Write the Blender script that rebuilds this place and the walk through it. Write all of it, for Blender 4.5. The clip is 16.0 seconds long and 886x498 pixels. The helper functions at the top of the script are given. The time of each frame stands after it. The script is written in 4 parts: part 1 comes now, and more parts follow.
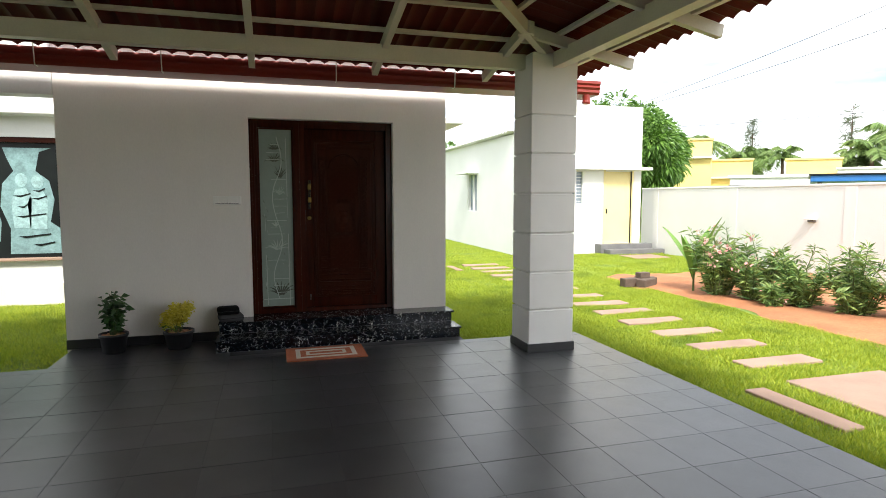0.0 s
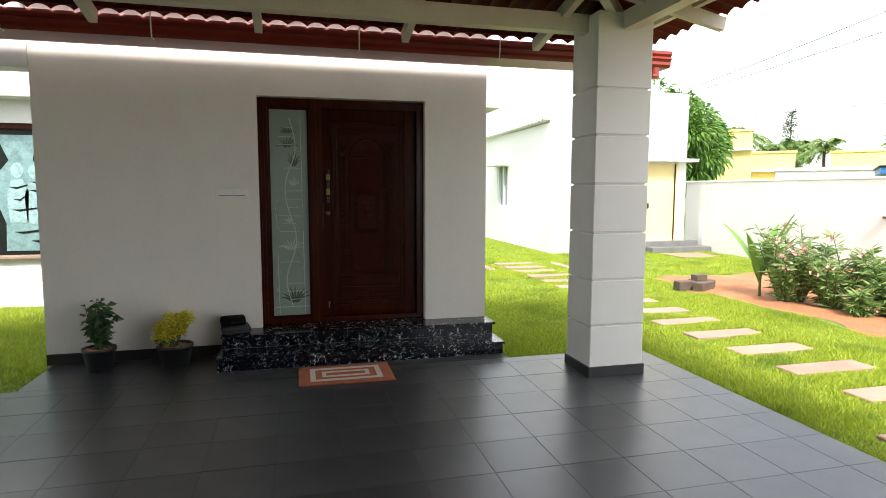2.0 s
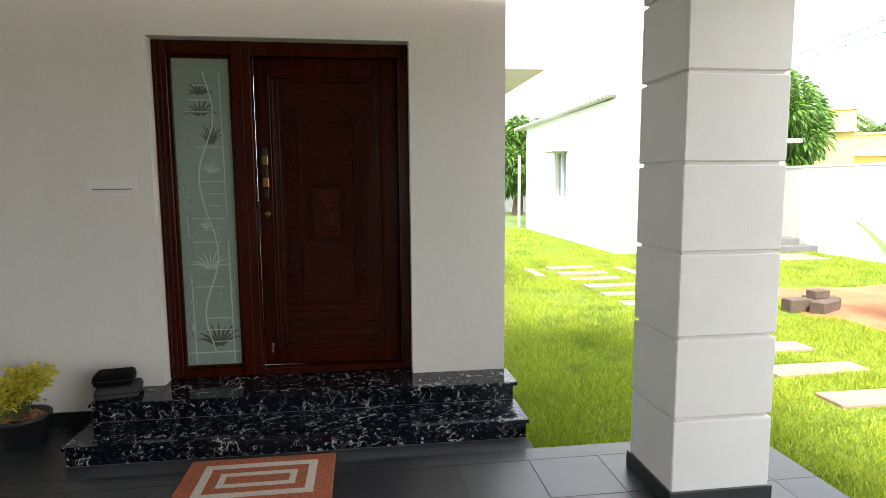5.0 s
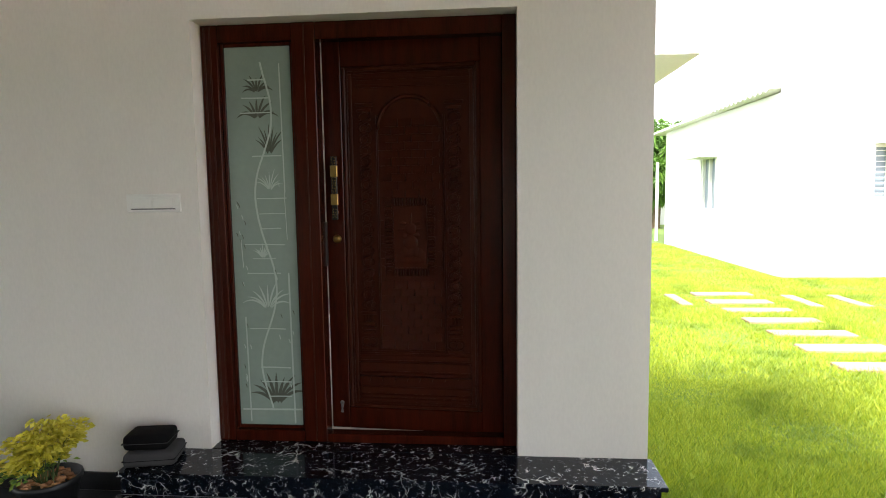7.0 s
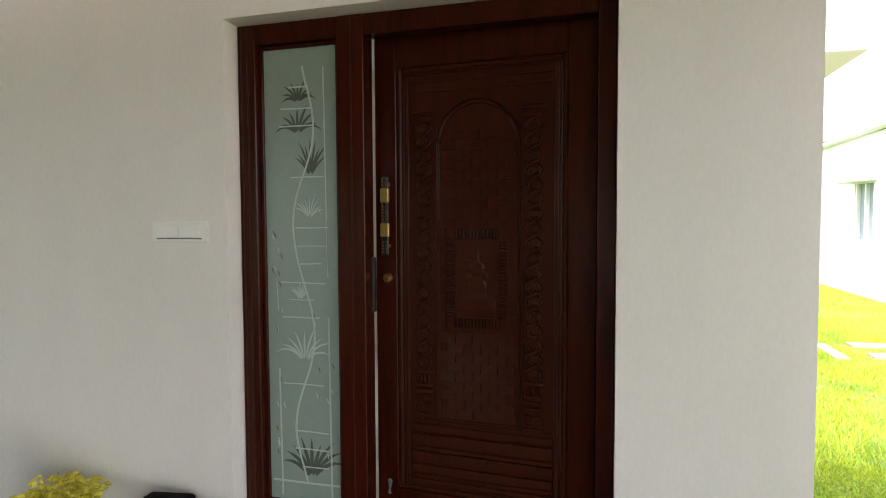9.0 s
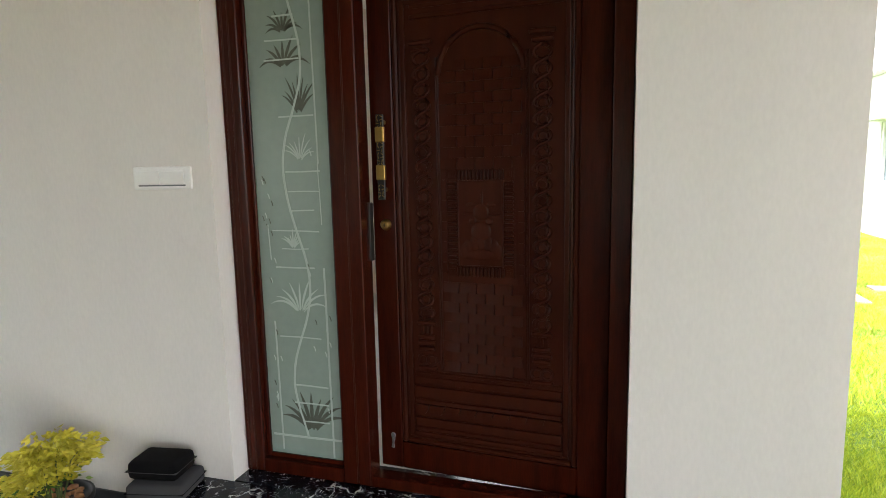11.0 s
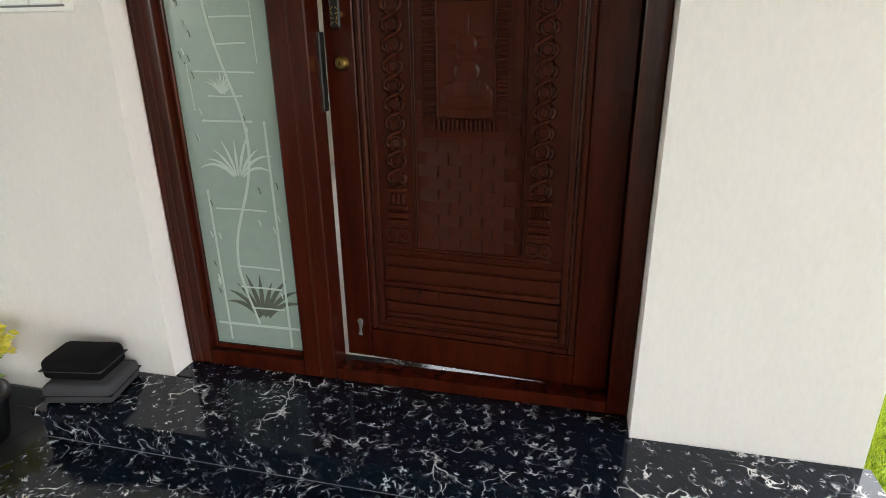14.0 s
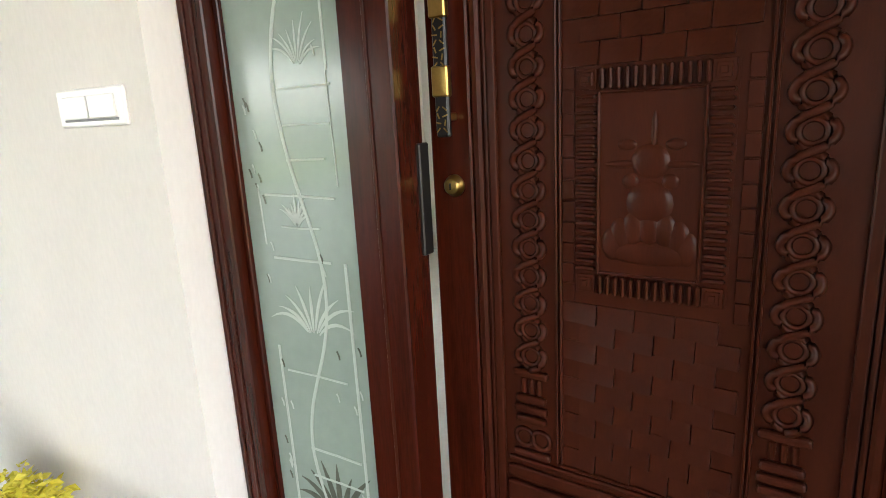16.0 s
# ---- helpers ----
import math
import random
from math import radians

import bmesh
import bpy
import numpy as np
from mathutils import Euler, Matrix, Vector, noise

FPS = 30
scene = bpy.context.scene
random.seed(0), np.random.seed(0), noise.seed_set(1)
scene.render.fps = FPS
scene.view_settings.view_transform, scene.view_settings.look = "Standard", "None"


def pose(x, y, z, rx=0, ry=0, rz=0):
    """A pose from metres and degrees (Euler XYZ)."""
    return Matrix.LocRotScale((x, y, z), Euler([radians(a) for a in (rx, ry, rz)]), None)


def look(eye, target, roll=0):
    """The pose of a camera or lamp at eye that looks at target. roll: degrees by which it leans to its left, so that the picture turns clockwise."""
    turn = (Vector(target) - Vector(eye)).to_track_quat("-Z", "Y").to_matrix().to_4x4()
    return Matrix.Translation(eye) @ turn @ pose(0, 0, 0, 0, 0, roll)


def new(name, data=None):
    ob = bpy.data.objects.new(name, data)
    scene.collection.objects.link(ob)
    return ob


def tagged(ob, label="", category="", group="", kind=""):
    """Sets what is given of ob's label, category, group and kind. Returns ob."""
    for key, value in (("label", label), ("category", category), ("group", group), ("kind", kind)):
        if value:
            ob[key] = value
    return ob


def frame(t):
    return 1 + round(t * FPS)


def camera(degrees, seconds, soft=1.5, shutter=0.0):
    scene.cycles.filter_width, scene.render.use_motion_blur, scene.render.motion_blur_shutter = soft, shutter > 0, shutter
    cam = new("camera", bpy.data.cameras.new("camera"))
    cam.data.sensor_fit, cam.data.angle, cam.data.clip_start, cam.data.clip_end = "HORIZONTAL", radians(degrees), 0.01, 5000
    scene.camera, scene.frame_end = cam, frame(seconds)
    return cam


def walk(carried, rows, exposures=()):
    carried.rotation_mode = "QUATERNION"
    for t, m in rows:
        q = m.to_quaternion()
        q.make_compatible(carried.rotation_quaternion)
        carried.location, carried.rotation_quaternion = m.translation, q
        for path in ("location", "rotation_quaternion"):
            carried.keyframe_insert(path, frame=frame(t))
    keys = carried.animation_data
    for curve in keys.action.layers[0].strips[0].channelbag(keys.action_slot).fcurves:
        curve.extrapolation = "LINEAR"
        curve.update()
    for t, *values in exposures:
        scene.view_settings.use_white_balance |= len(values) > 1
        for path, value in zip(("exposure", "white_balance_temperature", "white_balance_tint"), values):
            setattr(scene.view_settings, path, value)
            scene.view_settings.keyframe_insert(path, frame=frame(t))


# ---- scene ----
cam = camera(74.3, 16.0, 0.9)
PATH = [
    (0, (2.651, 0.8, 1.59), (3.207, 2.713, 1.414), 0.0),
    (0.5, (2.654, 0.973, 1.581), (3.185, 2.893, 1.4), 0.1),
    (1, (2.61, 1.189, 1.58), (3.125, 3.113, 1.398), 0.1),
    (1.5, (2.718, 1.48, 1.582), (3.215, 3.408, 1.392), 0.2),
    (2, (2.767, 1.818, 1.568), (3.247, 3.75, 1.372), 0.1),
    (2.5, (2.864, 2.141, 1.566), (3.324, 4.078, 1.369), 0.0),
    (3, (3.118, 2.456, 1.575), (3.558, 4.397, 1.376), -0.2),
    (3.5, (3.285, 2.808, 1.572), (3.693, 4.755, 1.367), -0.2),
    (6, (3.872, 4.288, 1.547), (3.953, 6.272, 1.315), -0.7),
    (6.5, (3.873, 4.539, 1.567), (3.831, 6.527, 1.354), -0.8),
    (7, (3.912, 4.773, 1.581), (3.743, 6.757, 1.394), -0.8),
    (7.5, (4.02, 4.977, 1.608), (3.718, 6.949, 1.465), -0.6),
    (8, (4.016, 5.184, 1.601), (3.607, 7.14, 1.505), -0.3),
    (10.5, (3.992, 5.645, 1.597), (3.389, 7.548, 1.478), -0.6),
    (11, (3.995, 5.658, 1.569), (3.417, 7.553, 1.298), -1.2),
    (11.5, (3.968, 5.644, 1.538), (3.451, 7.53, 1.122), -1.5),
    (12, (3.966, 5.65, 1.503), (3.505, 7.524, 0.977), -1.6),
    (12.5, (3.933, 5.646, 1.466), (3.541, 7.482, 0.776), -1.9),
    (13, (3.896, 5.68, 1.441), (3.551, 7.463, 0.604), -1.9),
    (13.5, (3.866, 5.845, 1.426), (3.475, 7.638, 0.633), -2.0),
    (14, (3.834, 6.074, 1.435), (3.39, 7.896, 0.739), -0.8),
    (14.5, (3.754, 6.308, 1.459), (3.349, 8.152, 0.796), -0.3),
    (15, (3.748, 6.434, 1.457), (3.249, 8.273, 0.85), -1.6),
    (15.5, (3.744, 6.65, 1.495), (2.981, 8.428, 0.991), -2.0),
    (16, (3.684, 6.807, 1.504), (2.684, 8.476, 1.043), -3.0),
]
EXPO = [(0, 1.3), (3.5, 1.7), (6, 2.0), (7, 2.12), (8, 2.22), (10.5, 2.52), (13.1, 2.68), (14, 2.95), (14.5, 2.98), (15, 3.06), (15.5, 3.18), (16, 3.52)]
walk(cam, [(t, look(eye, target, roll)) for t, eye, target, roll in PATH], EXPO)

# ---------------------------------------------------------------- light
SUN_EL, SUN_AZ = 49.0, 191.0
world = bpy.data.worlds.new("world")
scene.world = world
world.use_nodes = True
wn, wl = world.node_tree.nodes, world.node_tree.links
wn.clear()
wout = wn.new("ShaderNodeOutputWorld")
wbg = wn.new("ShaderNodeBackground")
wsky = wn.new("ShaderNodeTexSky")
wsky.sky_type, wsky.sun_disc = "NISHITA", False
wsky.sun_elevation, wsky.sun_rotation = radians(SUN_EL), radians(SUN_AZ)
wsky.dust_density, wsky.air_density = 2.5, 1.0
wco = wn.new("ShaderNodeTexCoord")
wmap = wn.new("ShaderNodeMapping")
wmap.inputs["Scale"].default_value = (1.2, 1.2, 5.0)
wno = wn.new("ShaderNodeTexNoise")
wno.inputs["Scale"].default_value, wno.inputs["Detail"].default_value = 2.2, 7
wra = wn.new("ShaderNodeValToRGB")
wra.color_ramp.elements[0].position, wra.color_ramp.elements[1].position = 0.29, 0.57
wmix = wn.new("ShaderNodeMix")
wmix.data_type = "RGBA"
wmix.inputs["B"].default_value = (11, 11.2, 11.4, 1)
wl.new(wco.outputs["Generated"], wmap.inputs["Vector"])
wl.new(wmap.outputs["Vector"], wno.inputs["Vector"])
wl.new(wno.outputs["Fac"], wra.inputs["Fac"])
wl.new(wra.outputs["Color"], wmix.inputs["Factor"])
wl.new(wsky.outputs["Color"], wmix.inputs["A"])
wl.new(wmix.outputs["Result"], wbg.inputs["Color"])
wl.new(wbg.outputs["Background"], wout.inputs["Surface"])
wbg.inputs["Strength"].default_value = 0.1
sun = new("sun", bpy.data.lights.new("sun", "SUN"))
sun.data.energy, sun.data.angle, sun.data.color = 3.0, radians(12.0), (1.0, 0.95, 0.86)
ce = math.cos(radians(SUN_EL))
SUN_DIR = Vector((ce * math.sin(radians(SUN_AZ)), ce * math.cos(radians(SUN_AZ)), math.sin(radians(SUN_EL))))
sun.matrix_world = look(SUN_DIR * 40, (0, 0, 0))


# ---------------------------------------------------------------- materials
def mat(name, color, rough=0.6, metal=0.0, var=0.12, scale=4.0, fine=60.0, bump=0.1, stretch=(1, 1, 1), dark=None, per_piece=0.0, spec=0.5):
    """A surface with broad stains and fine grain round one base colour."""
    m = bpy.data.materials.new(name)
    m.use_nodes = True
    n, l = m.node_tree.nodes, m.node_tree.links
    b = n["Principled BSDF"]
    b.inputs["Roughness"].default_value, b.inputs["Metallic"].default_value = rough, metal
    b.inputs["Specular IOR Level"].default_value = spec
    co, mp = n.new("ShaderNodeTexCoord"), n.new("ShaderNodeMapping")
    mp.inputs["Scale"].default_value = stretch
    l.new(co.outputs["Object"], mp.inputs["Vector"])
    big, small = n.new("ShaderNodeTexNoise"), n.new("ShaderNodeTexNoise")
    big.inputs["Scale"].default_value, big.inputs["Detail"].default_value = scale, 5
    small.inputs["Scale"].default_value, small.inputs["Detail"].default_value = fine, 3
    l.new(mp.outputs["Vector"], big.inputs["Vector"])
    l.new(mp.outputs["Vector"], small.inputs["Vector"])
    d = dark or [c * (1 - 2.2 * var) for c in color]
    ra = n.new("ShaderNodeValToRGB")
    ra.color_ramp.elements[0].position, ra.color_ramp.elements[1].position = 0.3, 0.65
    ra.color_ramp.elements[0].color, ra.color_ramp.elements[1].color = (*d, 1), (*color, 1)
    ad = n.new("ShaderNodeMath")
    ad.operation = "MULTIPLY_ADD"
    ad.inputs[1].default_value = 0.35
    l.new(small.outputs["Fac"], ad.inputs[0])
    sc = n.new("ShaderNodeMath")
    sc.operation = "MULTIPLY"
    sc.inputs[1].default_value = 0.65
    l.new(big.outputs["Fac"], sc.inputs[0])
    l.new(sc.outputs[0], ad.inputs[2])
    l.new(ad.outputs[0], ra.inputs["Fac"])
    out = ra.outputs["Color"]
    if per_piece:
        oi, hs, mr = n.new("ShaderNodeObjectInfo"), n.new("ShaderNodeHueSaturation"), n.new("ShaderNodeMapRange")
        mr.inputs["To Min"].default_value, mr.inputs["To Max"].default_value = 1 - per_piece, 1 + per_piece
        l.new(oi.outputs["Random"], mr.inputs["Value"])
        l.new(mr.outputs["Result"], hs.inputs["Value"])
        l.new(out, hs.inputs["Color"])
        out = hs.outputs["Color"]
    l.new(out, b.inputs["Base Color"])
    if bump:
        bu = n.new("ShaderNodeBump")
        bu.inputs["Strength"].default_value, bu.inputs["Distance"].default_value = bump, 0.01
        l.new(ad.outputs[0], bu.inputs["Height"])
        l.new(bu.outputs["Normal"], b.inputs["Normal"])
    return m


def leaf_mat(name, a, b2, rough=0.45, glow=0.25):
    """Foliage whose leaves differ one from the next, with some light through them."""
    m = bpy.data.materials.new(name)
    m.use_nodes = True
    n, l = m.node_tree.nodes, m.node_tree.links
    b = n["Principled BSDF"]
    g, ra = n.new("ShaderNodeNewGeometry"), n.new("ShaderNodeValToRGB")
    ra.color_ramp.elements[0].color, ra.color_ramp.elements[1].color = (*a, 1), (*b2, 1)
    l.new(g.outputs["Random Per Island"], ra.inputs["Fac"])
    l.new(ra.outputs["Color"], b.inputs["Base Color"])
    b.inputs["Roughness"].default_value = rough
    tr, mx = n.new("ShaderNodeBsdfTranslucent"), n.new("ShaderNodeMixShader")
    mx.inputs["Fac"].default_value = glow
    l.new(ra.outputs["Color"], tr.inputs["Color"])
    l.new(b.outputs["BSDF"], mx.inputs[1])
    l.new(tr.outputs["BSDF"], mx.inputs[2])
    l.new(mx.outputs["Shader"], n["Material Output"].inputs["Surface"])
    return m


def marble_mat():
    """Black polished stone with white and buff veins."""
    m = bpy.data.materials.new("black_marble")
    m.use_nodes = True
    n, l = m.node_tree.nodes, m.node_tree.links
    b = n["Principled BSDF"]
    b.inputs["Roughness"].default_value, b.inputs["Specular IOR Level"].default_value = 0.1, 0.3
    co = n.new("ShaderNodeNewGeometry")
    warp = n.new("ShaderNodeTexNoise")
    warp.inputs["Scale"].default_value, warp.inputs["Detail"].default_value = 7.0, 4
    l.new(co.outputs["Position"], warp.inputs["Vector"])
    mixv = n.new("ShaderNodeMix")
    mixv.data_type, mixv.blend_type = "RGBA", "LINEAR_LIGHT"
    mixv.inputs["Factor"].default_value = 0.14
    l.new(co.outputs["Position"], mixv.inputs["A"])
    l.new(warp.outputs["Color"], mixv.inputs["B"])
    masks = []
    for scale, width, keep in ((8.0, 0.045, 0.51), (17.0, 0.06, 0.535), (40.0, 0.15, 0.56)):
        vo = n.new("ShaderNodeTexVoronoi")
        vo.feature = "DISTANCE_TO_EDGE"
        vo.inputs["Scale"].default_value = scale
        l.new(mixv.outputs["Result"], vo.inputs["Vector"])
        lo = n.new("ShaderNodeMapRange")
        lo.inputs["From Min"].default_value, lo.inputs["From Max"].default_value = width, 0.0
        l.new(vo.outputs["Distance"], lo.inputs["Value"])
        pn = n.new("ShaderNodeTexNoise")
        pn.inputs["Scale"].default_value, pn.inputs["Detail"].default_value = scale * 0.9, 3
        l.new(co.outputs["Position"], pn.inputs["Vector"])
        pm = n.new("ShaderNodeMapRange")
        pm.inputs["From Min"].default_value, pm.inputs["From Max"].default_value = keep, keep + 0.12
        l.new(pn.outputs["Fac"], pm.inputs["Value"])
        mu = n.new("ShaderNodeMath")
        mu.operation = "MULTIPLY"
        l.new(lo.outputs["Result"], mu.inputs[0])
        l.new(pm.outputs["Result"], mu.inputs[1])
        masks.append(mu)
    mx = n.new("ShaderNodeMath")
    mx.operation = "MAXIMUM"
    l.new(masks[0].outputs[0], mx.inputs[0])
    l.new(masks[1].outputs[0], mx.inputs[1])
    mx2 = n.new("ShaderNodeMath")
    mx2.operation = "MAXIMUM"
    l.new(mx.outputs[0], mx2.inputs[0])
    l.new(masks[2].outputs[0], mx2.inputs[1])
    ra = n.new("ShaderNodeValToRGB")
    e = ra.color_ramp.elements
    e[0].color, e[1].color = (0.003, 0.006, 0.012, 1), (0.7, 0.69, 0.64, 1)
    mid = e.new(0.3)
    mid.color = (0.055, 0.06, 0.065, 1)
    l.new(mx2.outputs[0], ra.inputs["Fac"])
    l.new(ra.outputs["Color"], b.inputs["Base Color"])
    return m


M_WALL = mat("white_wall_paint", (0.79, 0.755, 0.71), 0.75, var=0.05, scale=1.6, fine=90, bump=0.1, stretch=(1, 1, 0.4))
M_WALL_OUT = mat("white_weathered_paint", (0.69, 0.69, 0.675), 0.8, var=0.05, scale=0.7, fine=40, bump=0.08)
M_PILLAR = mat("white_textured_paint", (0.78, 0.77, 0.75), 0.8, var=0.04, scale=2.5, fine=160, bump=0.25)
M_TILE = mat("dark_slate_tile", (0.052, 0.054, 0.057), 0.3, var=0.3, scale=2.3, fine=190, bump=0.2, per_piece=0.22, spec=0.6)
M_JOINT = mat("dark_grout", (0.05, 0.051, 0.054), 0.7, var=0.1)
M_SKIRT = mat("black_skirting_tile", (0.025, 0.026, 0.028), 0.35, var=0.15, fine=120, bump=0.05)
M_MARBLE = marble_mat()
M_WOOD = mat("red_teak_varnish", spec=0.2, color=(0.051, 0.0082, 0.0034), rough=0.22, var=0.28, scale=3.5, fine=28, bump=0.05, stretch=(7, 7, 0.6))
M_WOOD_DARK = mat("dark_carved_teak", spec=0.12, color=(0.052, 0.0115, 0.0055), rough=0.28, var=0.22, scale=5, fine=60, bump=0.05, stretch=(5, 5, 0.8))
M_STEEL_PAINT = mat("cream_painted_steel", (0.72, 0.67, 0.58), 0.5, var=0.07, scale=3, fine=60, bump=0.05)
M_SHEET = mat("maroon_roof_sheet", (0.11, 0.01, 0.008), 0.55, spec=0.15, var=0.15, scale=1.5, fine=30, bump=0.03)
M_GUTTER = mat("red_gutter_plastic", (0.22, 0.022, 0.014), 0.4, var=0.1, scale=2, fine=40, bump=0.03)
M_BRASS = mat("brushed_brass", (0.5, 0.33, 0.1), 0.28, 1.0, var=0.12, scale=20, fine=200, bump=0.05)
M_BLACK_METAL = mat("black_metal", (0.012, 0.012, 0.012), 0.4, 0.3, var=0.1)
M_PLASTIC = mat("white_switch_plastic", (0.8, 0.79, 0.76), 0.3, var=0.02, bump=0)
M_STONE = mat("pink_sandstone_slab", (0.34, 0.225, 0.17), 0.85, var=0.13, scale=3, fine=70, bump=0.25, per_piece=0.1)
M_SOIL = mat("red_garden_soil", (0.42, 0.17, 0.075), 0.95, var=0.22, scale=1.6, fine=25, bump=0.9)
M_GROUND = mat("lawn_earth", (0.13, 0.2, 0.03), 0.95, var=0.22, scale=0.8, fine=12, bump=0.5)
M_BRICK = mat("weathered_concrete_block", (0.12, 0.085, 0.065), 0.9, var=0.2, scale=6, fine=50, bump=0.4)
M_YELLOW = mat("pale_yellow_paint", (0.78, 0.6, 0.22), 0.7, var=0.06, scale=0.8, fine=30, bump=0.05)
M_DOORY = mat("cream_yellow_door_paint", (0.74, 0.62, 0.3), 0.5, var=0.05, scale=2, fine=60, bump=0.05)
M_BLUE = mat("blue_sheet_metal", (0.02, 0.14, 0.4), 0.4, var=0.1)
M_GREY = mat("grey_stone_step", (0.16, 0.16, 0.165), 0.5, var=0.15, fine=50)
M_GLASSY = mat("dim_window_glass", (0.22, 0.27, 0.32), 0.08, var=0.1, bump=0)
M_FROST = mat("frosted_green_glass", (0.28, 0.35, 0.305), 0.16, var=0.06, scale=2.5, fine=30, bump=0)
M_ETCH = mat("white_etched_line", (0.45, 0.52, 0.475), 0.5, var=0.06, bump=0)
M_CLEAR = mat("clear_cut_glass", (0.13, 0.145, 0.115), 0.06, var=0.2, bump=0)
M_WIN_DARK = mat("dark_window_glass", (0.009, 0.012, 0.012), 0.3, var=0.2, bump=0, spec=0.25)
M_WIN_FROST = mat("teal_frosted_glass", (0.19, 0.31, 0.32), 0.5, var=0.22, scale=9, fine=40, bump=0, spec=0.2)
M_WIN_PALE = mat("pale_frosted_glass", (0.3, 0.46, 0.47), 0.5, var=0.25, scale=14, fine=50, bump=0, spec=0.2)
M_POT = mat("black_plastic_pot", (0.016, 0.017, 0.019), 0.45, var=0.15, fine=90, bump=0.05)
M_PEBBLE = mat("terracotta_pebbles", (0.5, 0.24, 0.12), 0.8, var=0.2, scale=12, fine=90, bump=0.2)
M_FABRIC_B = mat("black_fabric", (0.005, 0.005, 0.0055), 0.9, spec=0.1, var=0.15, fine=300, bump=0.3)
M_FABRIC_G = mat("grey_fabric", (0.05, 0.05, 0.053), 0.9, spec=0.15, var=0.12, fine=300, bump=0.3)
M_MAT_RED = mat("rust_red_coir", (0.5, 0.15, 0.06), 0.95, dark=(0.13, 0.02, 0.01), scale=110, fine=260, bump=0.9)
M_MAT_WHITE = mat("cream_coir", (0.62, 0.55, 0.47), 0.95, var=0.15, scale=60, fine=260, bump=0.9)
M_BARK = mat("brown_bark", (0.12, 0.08, 0.05), 0.9, var=0.2, scale=6, fine=30, bump=0.6, stretch=(3, 3, 0.6))
M_STEM = mat("green_stem", (0.09, 0.13, 0.04), 0.6, var=0.15)
M_CABLE = mat("dark_cable", (0.03, 0.03, 0.03), 0.7, var=0.1, bump=0)
M_TANK = mat("grey_cement_tank", (0.5, 0.5, 0.48), 0.8, var=0.1)
M_BLADES = leaf_mat("lawn_blades", (0.165, 0.275, 0.014), (0.48, 0.53, 0.045), 0.5, 0.35)
bn, bl = M_BLADES.node_tree.nodes, M_BLADES.node_tree.links
bgeo, bnoi, bmr, bmx = bn.new("ShaderNodeNewGeometry"), bn.new("ShaderNodeTexNoise"), bn.new("ShaderNodeMapRange"), bn.new("ShaderNodeMix")
bnoi.inputs["Scale"].default_value, bnoi.inputs["Detail"].default_value = 1.6, 5
bmr.inputs["From Min"].default_value, bmr.inputs["From Max"].default_value = 0.53, 0.75
bmx.data_type = "RGBA"
bmx.inputs["B"].default_value = (0.07, 0.15, 0.012, 1)
bl.new(bgeo.outputs["Position"], bnoi.inputs["Vector"])
bl.new(bnoi.outputs["Fac"], bmr.inputs["Value"])
bl.new(bmr.outputs["Result"], bmx.inputs["Factor"])
for nd in list(bn):
    if nd.type == "VALTORGB":
        bl.new(nd.outputs["Color"], bmx.inputs["A"])
bl.new(bmx.outputs["Result"], bn["Principled BSDF"].inputs["Base Color"])
M_LEAF_OLE = leaf_mat("oleander_leaf", (0.07, 0.16, 0.045), (0.26, 0.35, 0.1))
M_LEAF_DARK = leaf_mat("dark_pot_leaf", (0.02, 0.06, 0.015), (0.05, 0.13, 0.03))
M_LEAF_YEL = leaf_mat("yellow_pot_leaf", (0.5, 0.45, 0.03), (0.78, 0.7, 0.1), 0.5, 0.3)
M_LEAF_LOW = leaf_mat("green_low_leaf", (0.06, 0.14, 0.02), (0.2, 0.3, 0.04))
M_LEAF_BROAD = leaf_mat("broad_canna_leaf", (0.1, 0.22, 0.03), (0.2, 0.34, 0.06))
M_LEAF_TREE = leaf_mat("mango_leaf", (0.045, 0.12, 0.015), (0.15, 0.28, 0.045))
M_LEAF_PALM = leaf_mat("palm_leaf", (0.1, 0.18, 0.05), (0.24, 0.34, 0.1))
M_LEAF_FIR = leaf_mat("dull_needle", (0.1, 0.13, 0.08), (0.17, 0.2, 0.14))
M_FLOWER = leaf_mat("pink_flower", (0.7, 0.28, 0.3), (0.85, 0.55, 0.52))


# ---------------------------------------------------------------- mesh helpers
def to_mesh(name, bm, material, smooth=False):
    me = bpy.data.meshes.new(name)
    bmesh.ops.recalc_face_normals(bm, faces=bm.faces)
    if smooth:
        for f in bm.faces:
            f.smooth = True
    bm.to_mesh(me)
    bm.free()
    me.materials.append(material)
    return me


def part(name, bm, material, parent=None, label="", smooth=False):
    ob = new(name, to_mesh(name, bm, material, smooth))
    if parent:
        ob.parent = parent
    return tagged(ob, label)


def empty(name, m=None, **tags):
    ob = new(name)
    ob.empty_display_size = 0.1
    if m is not None:
        ob.matrix_basis = m
    return tagged(ob, **tags)


